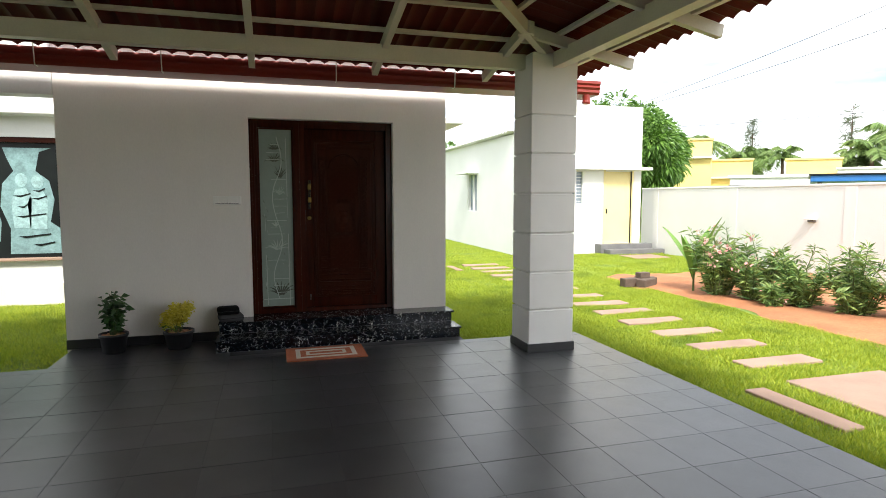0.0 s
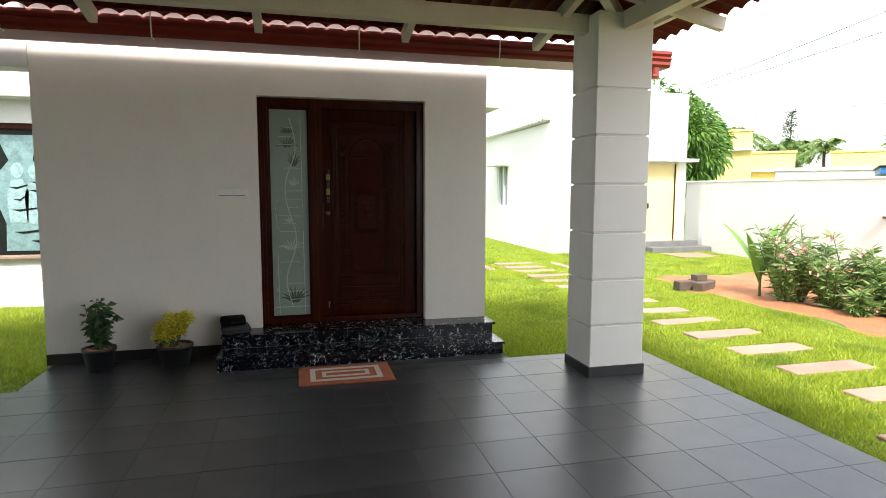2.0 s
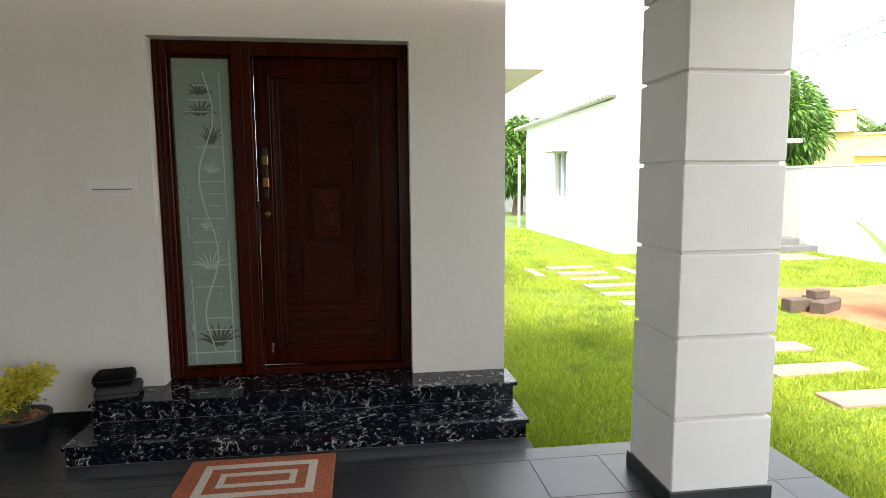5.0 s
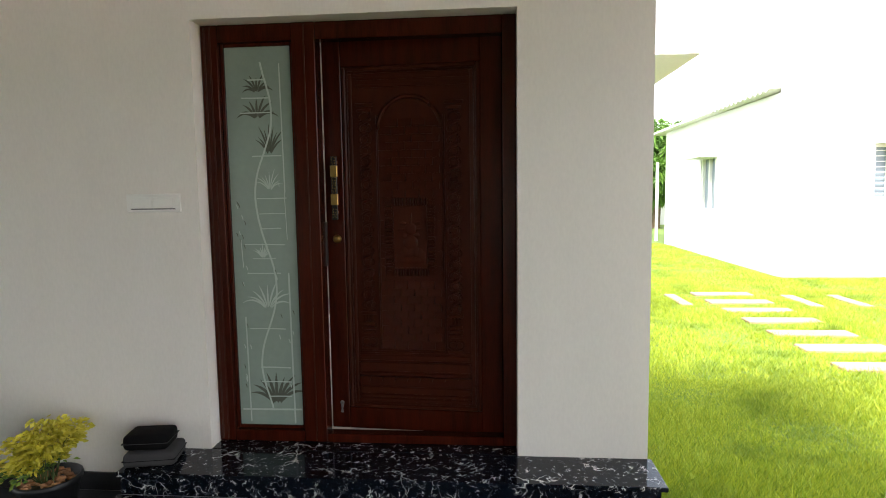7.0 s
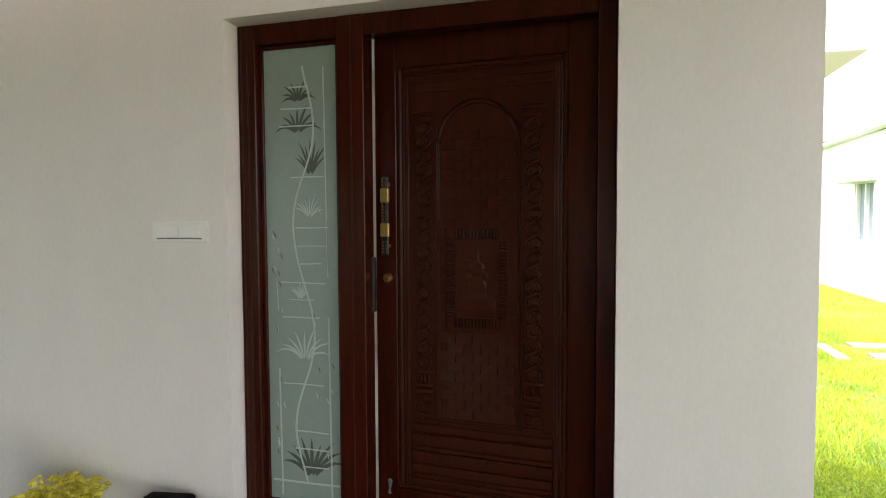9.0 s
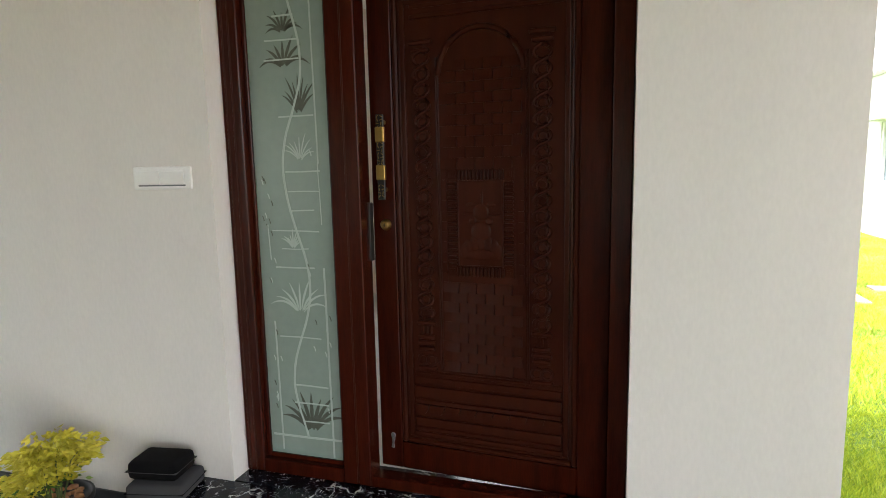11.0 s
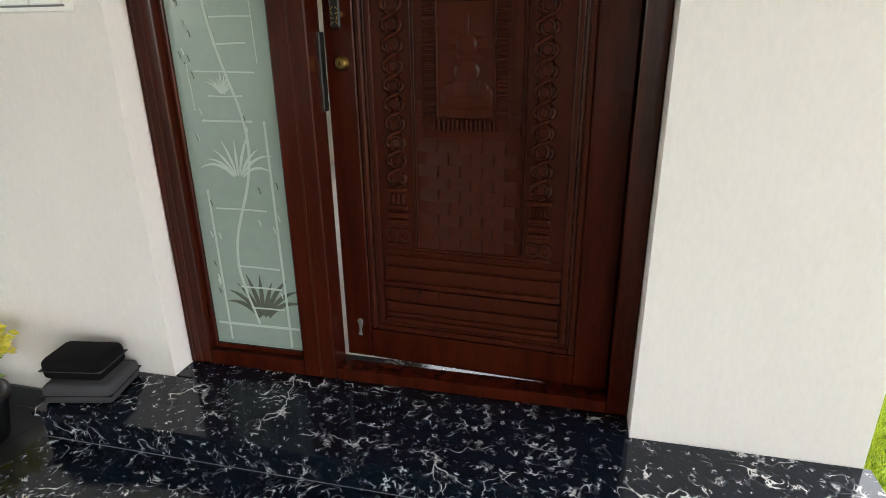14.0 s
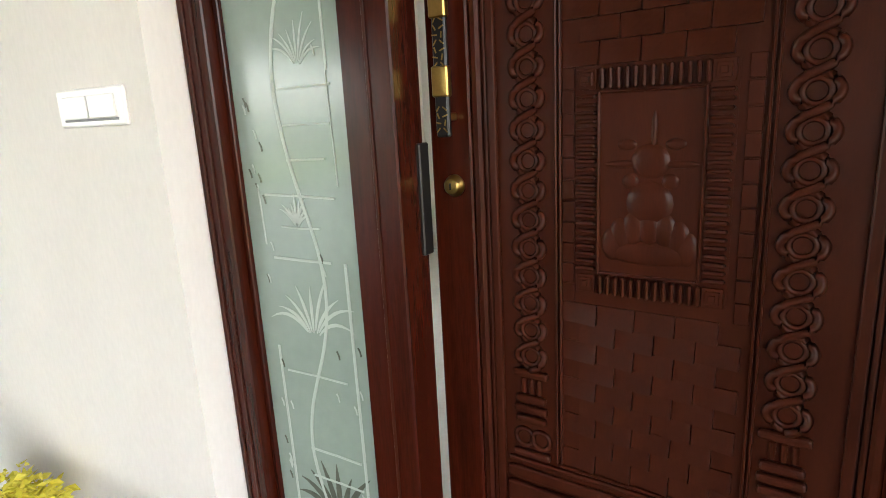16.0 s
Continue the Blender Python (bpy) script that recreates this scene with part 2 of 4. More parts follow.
def box(x0, x1, y0, y1, z0, z1, bevel=0.0, bm=None, seg=1):
    """A block between two corners, with rounded edges if wanted; joins bm if given."""
    out = bmesh.new() if bm is None else bm
    b = bmesh.new() if (bm is not None and bevel) else out
    v = [b.verts.new((x, y, z)) for x in (x0, x1) for y in (y0, y1) for z in (z0, z1)]
    for q in ((0, 1, 3, 2), (4, 6, 7, 5), (0, 4, 5, 1), (2, 3, 7, 6), (0, 2, 6, 4), (1, 5, 7, 3)):
        b.faces.new([v[i] for i in q])
    if bevel:
        bmesh.ops.bevel(b, geom=b.edges[:], offset=bevel, segments=seg, affect="EDGES", profile=0.5)
        if b is not out:
            me = bpy.data.meshes.new("tmp")
            b.to_mesh(me)
            b.free()
            out.from_mesh(me)
            bpy.data.meshes.remove(me)
    return out


def prism(points, axis, a0, a1):
    """An outline in the plane across an axis, pushed from a0 to a1 along it."""
    bm = bmesh.new()

    def at(p, a):
        return {"x": (a, p[0], p[1]), "y": (p[0], a, p[1]), "z": (p[0], p[1], a)}[axis]

    lo, hi = [bm.verts.new(at(p, a0)) for p in points], [bm.verts.new(at(p, a1)) for p in points]
    bm.faces.new(lo), bm.faces.new(hi[::-1])
    k = len(points)
    for i in range(k):
        bm.faces.new((lo[i], lo[(i + 1) % k], hi[(i + 1) % k], hi[i]))
    return bm


def lathe(profile, seg=24, bm=None, centre=(0, 0, 0)):
    bm = bmesh.new() if bm is None else bm
    cx, cy, cz = centre
    rings = [[bm.verts.new((cx + r * math.cos(2 * math.pi * i / seg), cy + r * math.sin(2 * math.pi * i / seg), cz + z)) for i in range(seg)] for r, z in profile]
    for a, b in zip(rings, rings[1:]):
        for i in range(seg):
            bm.faces.new((a[i], a[(i + 1) % seg], b[(i + 1) % seg], b[i]))
    bm.faces.new(rings[0][::-1]), bm.faces.new(rings[-1])
    return bm


def tube(points, radii, seg=6, bm=None):
    """A tapered round limb through the given points."""
    bm = bmesh.new() if bm is None else bm
    pts = [Vector(p) for p in points]
    rings = []
    for i, p in enumerate(pts):
        d = (pts[min(i + 1, len(pts) - 1)] - pts[max(i - 1, 0)]).normalized()
        u = d.orthogonal().normalized()
        w = d.cross(u)
        rings.append([bm.verts.new(p + radii[i] * (u * math.cos(2 * math.pi * k / seg) + w * math.sin(2 * math.pi * k / seg))) for k in range(seg)])
    for a, b in zip(rings, rings[1:]):
        for k in range(seg):
            bm.faces.new((a[k], a[(k + 1) % seg], b[(k + 1) % seg], b[k]))
    bm.faces.new(rings[0][::-1]), bm.faces.new(rings[-1])
    return bm


def bar(p, q, w, h):
    """A rectangular steel section from p to q, its depth h upright."""
    p, q = Vector(p), Vector(q)
    d = (q - p).normalized()
    s = d.cross(Vector((0, 0, 1))).normalized() * w / 2
    u = s.cross(d).normalized() * h / 2
    bm = bmesh.new()
    a = [bm.verts.new(c) for c in (p - s - u, p + s - u, p + s + u, p - s + u)]
    b = [bm.verts.new(c) for c in (q - s - u, q + s - u, q + s + u, q - s + u)]
    bm.faces.new(a[::-1]), bm.faces.new(b)
    for i in range(4):
        bm.faces.new((a[i], a[(i + 1) % 4], b[(i + 1) % 4], b[i]))
    return bm


def leaves(spots, length, width, rng, droop=0.3):
    """Many pointed leaves, folded along the middle: a spot is a place and a direction."""
    verts, faces = [], []
    for p, d in spots:
        d = Vector(d).normalized()
        s = d.cross(Vector((rng.gauss(0, 1), rng.gauss(0, 1), rng.gauss(0, 1)))).normalized()
        up = s.cross(d)
        k = rng.uniform(0.7, 1.25)
        ln, wd = length * k, width * k
        i = len(verts)
        p = Vector(p)
        mid = p + d * ln * 0.5 - Vector((0, 0, droop * ln * 0.15))
        tip = p + d * ln - Vector((0, 0, droop * ln * 0.55))
        verts += [p, mid + s * wd / 2 + up * wd * 0.18, tip, mid - s * wd / 2 + up * wd * 0.18, mid]
        faces += [(i, i + 4, i + 1), (i + 1, i + 4, i + 2), (i, i + 3, i + 4), (i + 3, i + 2, i + 4)]
    me = bpy.data.meshes.new("leaves")
    me.from_pydata([tuple(v) for v in verts], [], faces)
    return me


def leaf_part(name, spots, length, width, material, parent, rng, label="", droop=0.3):
    me = leaves(spots, length, width, rng, droop)
    me.materials.append(material)
    ob = new(name, me)
    ob.parent = parent
    return tagged(ob, label)


def structure(name, bm, material, label, category, smooth=False):
    return tagged(part(name, bm, material, smooth=smooth), label, category, kind="structure")


G = -0.08

# ---------------------------------------------------------------- ground
me = bpy.data.meshes.new("ground")
me.from_pydata([(-900, -900, G - 0.02), (900, -900, G - 0.02), (900, 900, G - 0.02), (-900, 900, G - 0.02)], [], [(0, 1, 2, 3)])
me.materials.append(M_GROUND)
tagged(new("ground", me), "green lawn ground reaching far out", "ground", kind="structure")

rng = random.Random(5)
soil = bmesh.new()
nx, ny = 26, 80
grid = []
for j in range(ny + 1):
    y = -6 + 17.6 * j / ny
    row = []
    edge = 9.27 + 0.14 * math.sin(y * 1.7) + 0.1 * math.sin(y * 4.1 + 1)
    for i in range(nx + 1):
        x = edge + (13.9 - edge) * i / nx
        z = G - 0.015 + 0.035 * min(1, i / 2) + 0.05 * noise.noise((x * 1.6, y * 1.6, 3)) * min(1, i / 2) + 0.02 * noise.noise((x * 6, y * 6, 8))
        row.append(soil.verts.new((x, y, z)))
    grid.append(row)
for j in range(ny):
    for i in range(nx):
        soil.faces.new((grid[j][i], grid[j][i + 1], grid[j + 1][i + 1], grid[j + 1][i]))
structure("flower_bed", soil, M_SOIL, "bare red garden soil bed beside the compound wall", "soil bed", smooth=True)


def in_slab(x, y):
    for x0, x1, y0, y1 in SLABS:
        if x0 - 0.02 < x < x1 + 0.02 and y0 - 0.02 < y < y1 + 0.02:
            return True
    return False


SLABS = [(7.13, 8.03, y - 0.135, y + 0.135) for y in (5.48, 6.18, 6.86, 7.55, 8.22, 8.9, 9.6, 10.42, 11.1, 11.75, 12.45, 13.1, 13.75, 14.42)]
SLABS += [(7.1, 8.25, 4.0, 4.93), (6.55, 6.76, 3.9, 4.83), (6.66, 6.83, 13.48, 14.37), (8.42, 8.6, 13.37, 14.3), (9.1, 9.28, 13.38, 14.31), (7.13, 8.03, 3.35, 3.7), (7.13, 8.03, 2.6, 2.98), (12.2, 13.3, 14.6, 15.5)]
path = empty("stepping_stones", None, label="pinkish sandstone slabs laid as a path in the lawn", category="stone path")
for x0, x1, y0, y1 in SLABS:
    part("slab", box(x0, x1, y0, y1, G - 0.05, G + 0.008, 0.008), M_STONE, path)


def lawn(name, areas, per_m2, height, seed, label):
    r = np.random.default_rng(seed)
    pts = []
    for x0, x1, y0, y1, k in areas:
        c = int((x1 - x0) * (y1 - y0) * per_m2 * k)
        q = np.column_stack([r.uniform(x0, x1, c), r.uniform(y0, y1, c)])
        pts.append(np.array([p for p in q if not in_slab(p[0], p[1])]))
    p = np.concatenate(pts)
    c = len(p)
    patch = 0.45 + 1.1 * np.array([noise.noise((x * 1.3, y * 1.3, 1)) + 0.5 for x, y in p]).clip(0, 1)
    h = height * r.uniform(0.5, 1.3, c) * patch
    a = r.uniform(0, 2 * math.pi, c)
    lean = r.uniform(0.3, 1.1, c) * h
    b = r.uniform(0, 2 * math.pi, c)
    w = r.uniform(0.003, 0.0055, c)
    v = np.zeros((c, 3, 3))
    v[:, 0] = np.column_stack([p[:, 0] - w * np.cos(a), p[:, 1] - w * np.sin(a), np.full(c, G - 0.02)])
    v[:, 1] = np.column_stack([p[:, 0] + w * np.cos(a), p[:, 1] + w * np.sin(a), np.full(c, G - 0.02)])
    v[:, 2] = np.column_stack([p[:, 0] + lean * np.cos(b), p[:, 1] + lean * np.sin(b), G - 0.02 + h])
    me = bpy.data.meshes.new(name)
    me.vertices.add(3 * c), me.loops.add(3 * c), me.polygons.add(c)
    me.vertices.foreach_set("co", v.ravel())
    me.loops.foreach_set("vertex_index", np.arange(3 * c, dtype=np.int32))
    me.polygons.foreach_set("loop_start", np.arange(0, 3 * c, 3, dtype=np.int32))
    me.update()
    me.validate()
    me.materials.append(M_BLADES)
    return tagged(new(name, me), label, "grass", kind="stuff")


lawn("lawn_grass", [(4.72, 9.25, 7.0, 10.0, 1.3), (6.12, 9.25, 2.0, 7.0, 1.0), (4.72, 9.35, 10.0, 16.3, 0.5), (9.35, 13.8, 11.7, 16.2, 0.35), (-4.5, 0.55, 7.0, 11.3, 0.6), (4.72, 9.3, 16.3, 24, 0.25)],
     8200, 0.043, 3, "short bright green lawn grass with sunlit yellow patches")

# ---------------------------------------------------------------- carport floor
slab = box(-7, 6.06, -5, 6.93, G - 0.1, -0.0014)
box(0.6, 2.2, 6.93, 7.66, G - 0.1, -0.0025, bm=slab)
box(2.2, 4.68, 6.93, 7.66, G - 0.1, -0.0025, bm=slab)
floor = structure("floor", slab, M_JOINT, "dark grey stone-tiled carport floor", "floor")

# ---------------------------------------------------------------- house
house = bmesh.new()
WY, WT = 7.67, 0.26
for x0, x1, z0, z1 in ((0.55, 2.41, G - 0.1, 3.2), (4.035, 4.68, G - 0.1, 3.2), (2.41, 4.035, 2.465, 3.2), (2.41, 4.035, G - 0.1, 0.2)):
    box(x0, x1, WY, WY + WT, z0, z1, bm=house)
bmesh.ops.remove_doubles(house, verts=house.verts[:], dist=1e-5)
structure("wall_front", house, M_WALL, "smooth white painted entrance wall in shade", "wall")
structure("wall_left", box(0.55, 0.8, WY + WT, 11.4, G - 0.1, 3.2), M_WALL, "white painted side wall", "wall")
structure("wall_right", box(4.45, 4.68, WY + WT, 15.0, G - 0.1, 3.2), M_WALL, "white painted side wall", "wall")
# Opening added in this unseen wall to brighten the room behind the door gap.
back = box(0.8, 2.3, 11.4, 11.6, G - 0.1, 3.2)
box(4.4, 4.45, 11.4, 11.6, G - 0.1, 3.2, bm=back)
box(2.3, 4.4, 11.4, 11.6, G - 0.1, 0.3, bm=back)
box(2.3, 4.4, 11.4, 11.6, 2.9, 3.2, bm=back)
structure("wall_back", back, M_WALL, "white painted inner wall with an unseen opening added to light the room", "wall")
structure("inner_floor", box(0.8, 4.45, WY + WT, 11.4, 0.1, 0.24), M_TANK, "pale inner floor", "floor")
structure("house_roof", box(0.5, 4.75, 7.5, 11.8, 3.2, 3.36, 0.01), M_WALL_OUT, "white flat roof slab over the entrance", "roof")
structure("sunshade", box(-0.6, 0.548, 7.66, 7.9, 2.62, 3.2, 0.005), M_WALL_OUT, "white sunlit slab at the wall's end", "sunshade")
sk = box(0.548, 2.06, WY - 0.014, WY - 0.001, 0, 0.1, 0.002)
structure("baseboard", sk, M_SKIRT, "black tile skirting along the wall's foot", "skirting")
structure("side_chajja", box(4.68, 5.88, 10.6, 13.5, 2.86, 2.96, 0.01), M_WALL_OUT, "thin white concrete canopy on the house side", "canopy")

# Added unseen wall: blocks the open far end so the door stays dark.
structure("wall_south_blocker", box(-7, 6.1, -5.4, -5.15, G - 0.1, 2.93), M_WALL_OUT, "added unseen white wall that keeps bright reflections off the door", "wall")

# left wing with the etched window
wing = bmesh.new()
for x0, x1, z0, z1 in ((-8, 0.55, 2.52, 3.4), (-8, 0.55, G - 0.1, 0.62), (-0.52, 0.55, 0.62, 2.52), (-8, -3.2, 0.62, 2.52)):
    box(x0, x1, 11.4, 11.65, z0, z1, bm=wing)
structure("wall_wing", wing, M_WALL_OUT, "sunlit white wall of the house's wing", "wall")
structure("wing_canopy", box(-8, 0.54, 11.05, 11.4, 2.84, 2.96, 0.01), M_WALL_OUT, "white concrete ledge above the wing window", "ledge")
structure("plinth", box(-8, 0.54, 11.3, 11.4, G - 0.1, 0.25, 0.01), M_STEEL_PAINT, "cream plinth along the wing wall", "plinth")
win = empty("window_1", None, label="wide wing window with frosted etched glass in dark frame", category="window", kind="structure")
part("window_sill", box(-3.25, -0.5, 11.3, 11.5, 0.6, 0.64, 0.006), M_STONE, win, "orange stone sill")
fr = box(-3.2, -0.52, 11.44, 11.5, 2.44, 2.52, 0.004)
part("window_frame", fr, M_WOOD_DARK, win, "dark wooden head rail")
part("window_frame", box(-0.58, -0.52, 11.44, 11.5, 0.64, 2.44, 0.004), M_WOOD_DARK, win)
part("window_frame", box(-3.2, -3.14, 11.44, 11.5, 0.64, 2.44, 0.004), M_WOOD_DARK, win)
part("pane", box(-3.14, -0.58, 11.5, 11.51, 0.64, 2.44), M_WIN_DARK, win, "dark reflective glass")
shape = [(-1.32, 0.7), (-0.62, 0.7), (-0.62, 1.1), (-0.75, 1.2), (-0.68, 1.55), (-0.74, 1.85), (-0.92, 2.0), (-0.86, 2.3), (-0.7, 2.36), (-1.35, 2.36), (-1.3, 2.2), (-1.22, 2.0), (-1.38, 1.8), (-1.42, 1.45), (-1.3, 1.1)]
part("etching", prism(shape, "y", 11.492, 11.499), M_WIN_FROST, win, "pale frosted shape on the glass")
part("etching", prism([(-1.9, 0.9), (-1.45, 0.9), (-1.42, 1.2), (-1.5, 1.6), (-1.9, 1.7)], "y", 11.492, 11.499), M_WIN_FROST, win)
for k, (x, z) in enumerate(((-1.12, 1.86), (-0.9, 1.84))):
    part("etching", prism([(x + 0.085 * math.cos(a * 0.5236), z + 0.11 * math.sin(a * 0.5236)) for a in range(12)], "y", 11.486, 11.491), M_WIN_PALE, win)
    part("etching", prism([(x - 0.13, z - 0.75), (x + 0.1, z - 0.75), (x + 0.13, z - 0.3), (x + 0.06, z - 0.13), (x - 0.08, z - 0.13), (x - 0.15, z - 0.35)], "y", 11.486, 11.491), M_WIN_PALE, win)
for z, x0, x1 in ((1.62, -1.24, -1.0), (1.58, -1.0, -0.78), (1.3, -1.22, -0.8), (0.98, -1.2, -0.75), (0.85, -1.0, -0.7), (1.7, -0.98, -0.8), (1.45, -1.2, -1.05)):
    part("etched_stroke", prism([(x0, z), (x0 + 0.1, z - 0.03), (x1, z + 0.02), (x1, z + 0.04), (x0 + 0.1, z)], "y", 11.481, 11.4855), M_WIN_DARK, win)
structure("wing_inside", box(-8, 0.5, 13.5, 13.7, G, 3.4), M_GREY, "dim inner wall behind the wing window", "wall")

# ---------------------------------------------------------------- entrance steps
steps = empty("entrance_steps", None, label="two polished black marble steps with white veins", category="steps")
part("riser", box(2.06, 4.675, 7.08, 7.4, 0, 0.1, 0.002), M_MARBLE, steps)
part("tread", box(2.05, 4.69, 7.055, 7.4, 0.1, 0.122, 0.004), M_MARBLE, steps)
part("riser", box(2.07, 4.675, 7.4, 7.668, 0, 0.222, 0.002), M_MARBLE, steps)
part("tread", box(2.06, 4.7, 7.375, 7.669, 0.222, 0.245, 0.004), M_MARBLE, steps)
for y0, z0, x0 in ((7.0785, 0.0, 2.06), (7.3985, 0.122, 2.07)):
    part("joint", box(x0, 4.675, y0 - 0.001, y0 + 0.001, z0, z0 + 0.002), M_GREY, steps, "pale grout line at the riser's foot")
part("threshold", box(2.412, 4.033, 7.669, 7.95, 0.201, 0.247, 0.002), M_MARBLE, steps, "black marble threshold in the doorway")

# ---------------------------------------------------------------- front door
door = empty("door_1", None, label="carved dark teak front door standing slightly ajar, with a frosted sidelight", category="door", kind="structure")
FY0, FY1 = 7.766, 7.885
part("jamb", box(2.412, 2.5, FY0, FY1, 0.25, 2.462, 0.004), M_WOOD, door)
part("jamb", box(3.965, 4.033, FY0, FY1, 0.25, 2.462, 0.004), M_WOOD, door)
part("mullion", box(2.89, 3.015, FY0, 7.866, 0.25, 2.462, 0.004), M_WOOD, door)
part("head", box(2.5, 2.89, FY0 + 0.002, FY1, 2.375, 2.462, 0.004), M_WOOD, door)
part("head", box(3.015, 3.965, FY0 + 0.002, 7.844, 2.375, 2.462, 0.004), M_WOOD, door)
part("sill", box(2.5, 2.89, FY0 + 0.002, FY1, 0.248, 0.31, 0.004), M_WOOD, door)
part("sill", box(3.015, 3.965, FY0 + 0.002, 7.844, 0.248, 0.295, 0.004), M_WOOD, door)
part("rebate", box(3.94, 4.033, 7.897, 7.93, 0.25, 2.462), M_WOOD_DARK, door)
for x in (2.5, 2.872):
    part("glazing_bead", box(x, x + 0.018, 7.797, 7.812, 0.31, 2.375, 0.003), M_WOOD, door)
for z in (0.31, 2.357):
    part("glazing_bead", box(2.518, 2.872, 7.797, 7.812, z, z + 0.018, 0.003), M_WOOD, door)
for x in (2.43, 2.46):
    part("moulding", box(x, x + 0.008, FY0 - 0.004, FY0, 0.26, 2.45, 0.001), M_WOOD_DARK, door)
part("moulding", box(2.955, 2.962, FY0 - 0.004, FY0, 0.26, 2.45, 0.001), M_WOOD_DARK, door)
pane = part("sidelight_pane", box(2.515, 2.877, 7.812, 7.82, 0.325, 2.362), M_FROST, door, "pale green frosted glass with etched leaves")
part("strike_plate", box(3.008, 3.024, 7.835, 7.872, 1.2, 1.44, 0.003), M_BLACK_METAL, door, "black metal strike plate")


def ribbon(pts, w, y, th=0.002):
    """A flat etched stroke across the pane through points in x and z."""
    bm = bmesh.new()
    prev = None
    for i, (x, z) in enumerate(pts):
        a, b = pts[max(i - 1, 0)], pts[min(i + 1, len(pts) - 1)]
        d = Vector((b[0] - a[0], b[1] - a[1])).normalized()
        ww = w[i] if isinstance(w, list) else w
        n = Vector((-d.y, d.x)) * max(ww, 0.0006) / 2
        cur = [bm.verts.new((x + n.x, y, z + n.y)), bm.verts.new((x - n.x, y, z - n.y))]
        if prev:
            bm.faces.new((prev[0], prev[1], cur[1], cur[0]))
        prev = cur
    ext = bmesh.ops.extrude_face_region(bm, geom=bm.faces[:])
    bmesh.ops.translate(bm, vec=(0, -th, 0), verts=[v for v in ext["geom"] if isinstance(v, bmesh.types.BMVert)])
    return bm


PY = 7.8115
rng = random.Random(11)


def gx(f):
    return 2.52 + 0.355 * f


keys = [(0.5, 2.28), (0.61, 2.17), (0.69, 2.02), (0.62, 1.87), (0.48, 1.78), (0.37, 1.65), (0.36, 1.545), (0.45, 1.38), (0.57, 1.257), (0.66, 1.147), (0.63, 0.983), (0.47, 0.846), (0.35, 0.71), (0.38, 0.572), (0.54, 0.42)]
vz = np.linspace(0.42, 2.28, 90)
vx = np.interp(vz, [k[1] for k in keys[::-1]], [k[0] for k in keys[::-1]])
vx = np.convolve(np.pad(vx, 4, mode="edge"), np.ones(9) / 9, mode="valid")
part("etched_vine", ribbon([(gx(f), z) for f, z in zip(vx, vz)], 0.009, PY), M_ETCH, pane)
for z, f0, f1, w in ((2.19, 0.33, 0.6, 7), (2.096, 0.22, 0.65, 6), (2.02, 0.2, 0.65, 6), (1.795, 0.35, 0.8, 6), (1.57, 0.4, 0.85, 6), (1.49, 0.42, 0.82, 4), (1.41, 0.42, 0.75, 5), (1.325, 0.18, 0.8, 5), (1.247, 0.3, 0.65, 4), (1.168, 0.2, 0.72, 6), (0.866, 0.2, 0.76, 5), (0.65, 0.35, 0.82, 6), (0.57, 0.35, 0.82, 6), (0.488, 0.45, 0.82, 6), (0.412, 0.03, 0.97, 9)):
    part("etched_line", ribbon([(gx(f0), z + rng.uniform(-0.002, 0.002)), (gx((f0 + f1) / 2), z), (gx(f1), z + rng.uniform(-0.003, 0.003))], w / 1000, PY), M_ETCH, pane)
for f, z0, z1, w in ((0.16, 0.345, 0.93, 7), (0.86, 0.335, 1.17, 8), (0.83, 1.6, 2.27, 6), (0.14, 1.2, 1.35, 4), (0.84, 1.35, 1.6, 3)):
    part("etched_line", ribbon([(gx(f), z0), (gx(f - 0.01), (z0 + z1) / 2), (gx(f - 0.02), z1)], w / 1000, PY), M_ETCH, pane)
FANS = ((0.58, 0.41, 0.24, 0.017, M_CLEAR, 0.25), (0.5, 0.95, 0.2, 0.009, M_ETCH, 0.3),
        (0.45, 1.24, 0.09, 0.006, M_ETCH, 0.2), (0.6, 1.6, 0.13, 0.005, M_ETCH, 0.24), (0.62, 1.78, 0.2, 0.009, M_CLEAR, 0.16), (0.45, 1.97, 0.15, 0.012, M_CLEAR, 0.34), (0.46, 2.11, 0.12, 0.01, M_CLEAR, 0.34))
for cf, cz, sz, wd, m, span in FANS:
    for k in range(-4, 5):
        an = k * span
        ln = sz * (1 - 0.05 * abs(k)) * rng.uniform(0.75, 1.05)
        pts = [(gx(cf) + math.sin(an * (0.4 + 0.6 * u)) * ln * u, cz + math.cos(an * u) * ln * u) for u in np.linspace(0.22, 1, 8)]
        part("etched_leaf", ribbon(pts, [wd * math.sin(math.pi * (0.1 + 0.88 * u)) for u in np.linspace(0, 1, 8)], PY, 0.0015), m, pane)
for k in range(30):
    f, z = rng.choice([rng.uniform(0.05, 0.2), rng.uniform(0.62, 0.92)]), rng.uniform(0.5, 1.7)
    x = gx(f)
    part("etched_drop", ribbon([(x, z), (x + 0.005, z - 0.01), (x + 0.007, z - 0.022)], 0.0035, PY), rng.choice([M_ETCH, M_CLEAR]), pane)

# the leaf, about its hinge
LW, LZ0, LZ1 = 0.955, 0.279, 2.412
leaf = empty("door_leaf", pose(3.96, 7.848, 0, 0, 0, -3.6))
leaf.parent = door
PL, PR, PB, PT = -0.853, -0.109, 0.398, 2.26


def piece(name, bm, m=M_WOOD_DARK, label="", smooth=False):
    return part(name, bm, m, leaf, label, smooth)


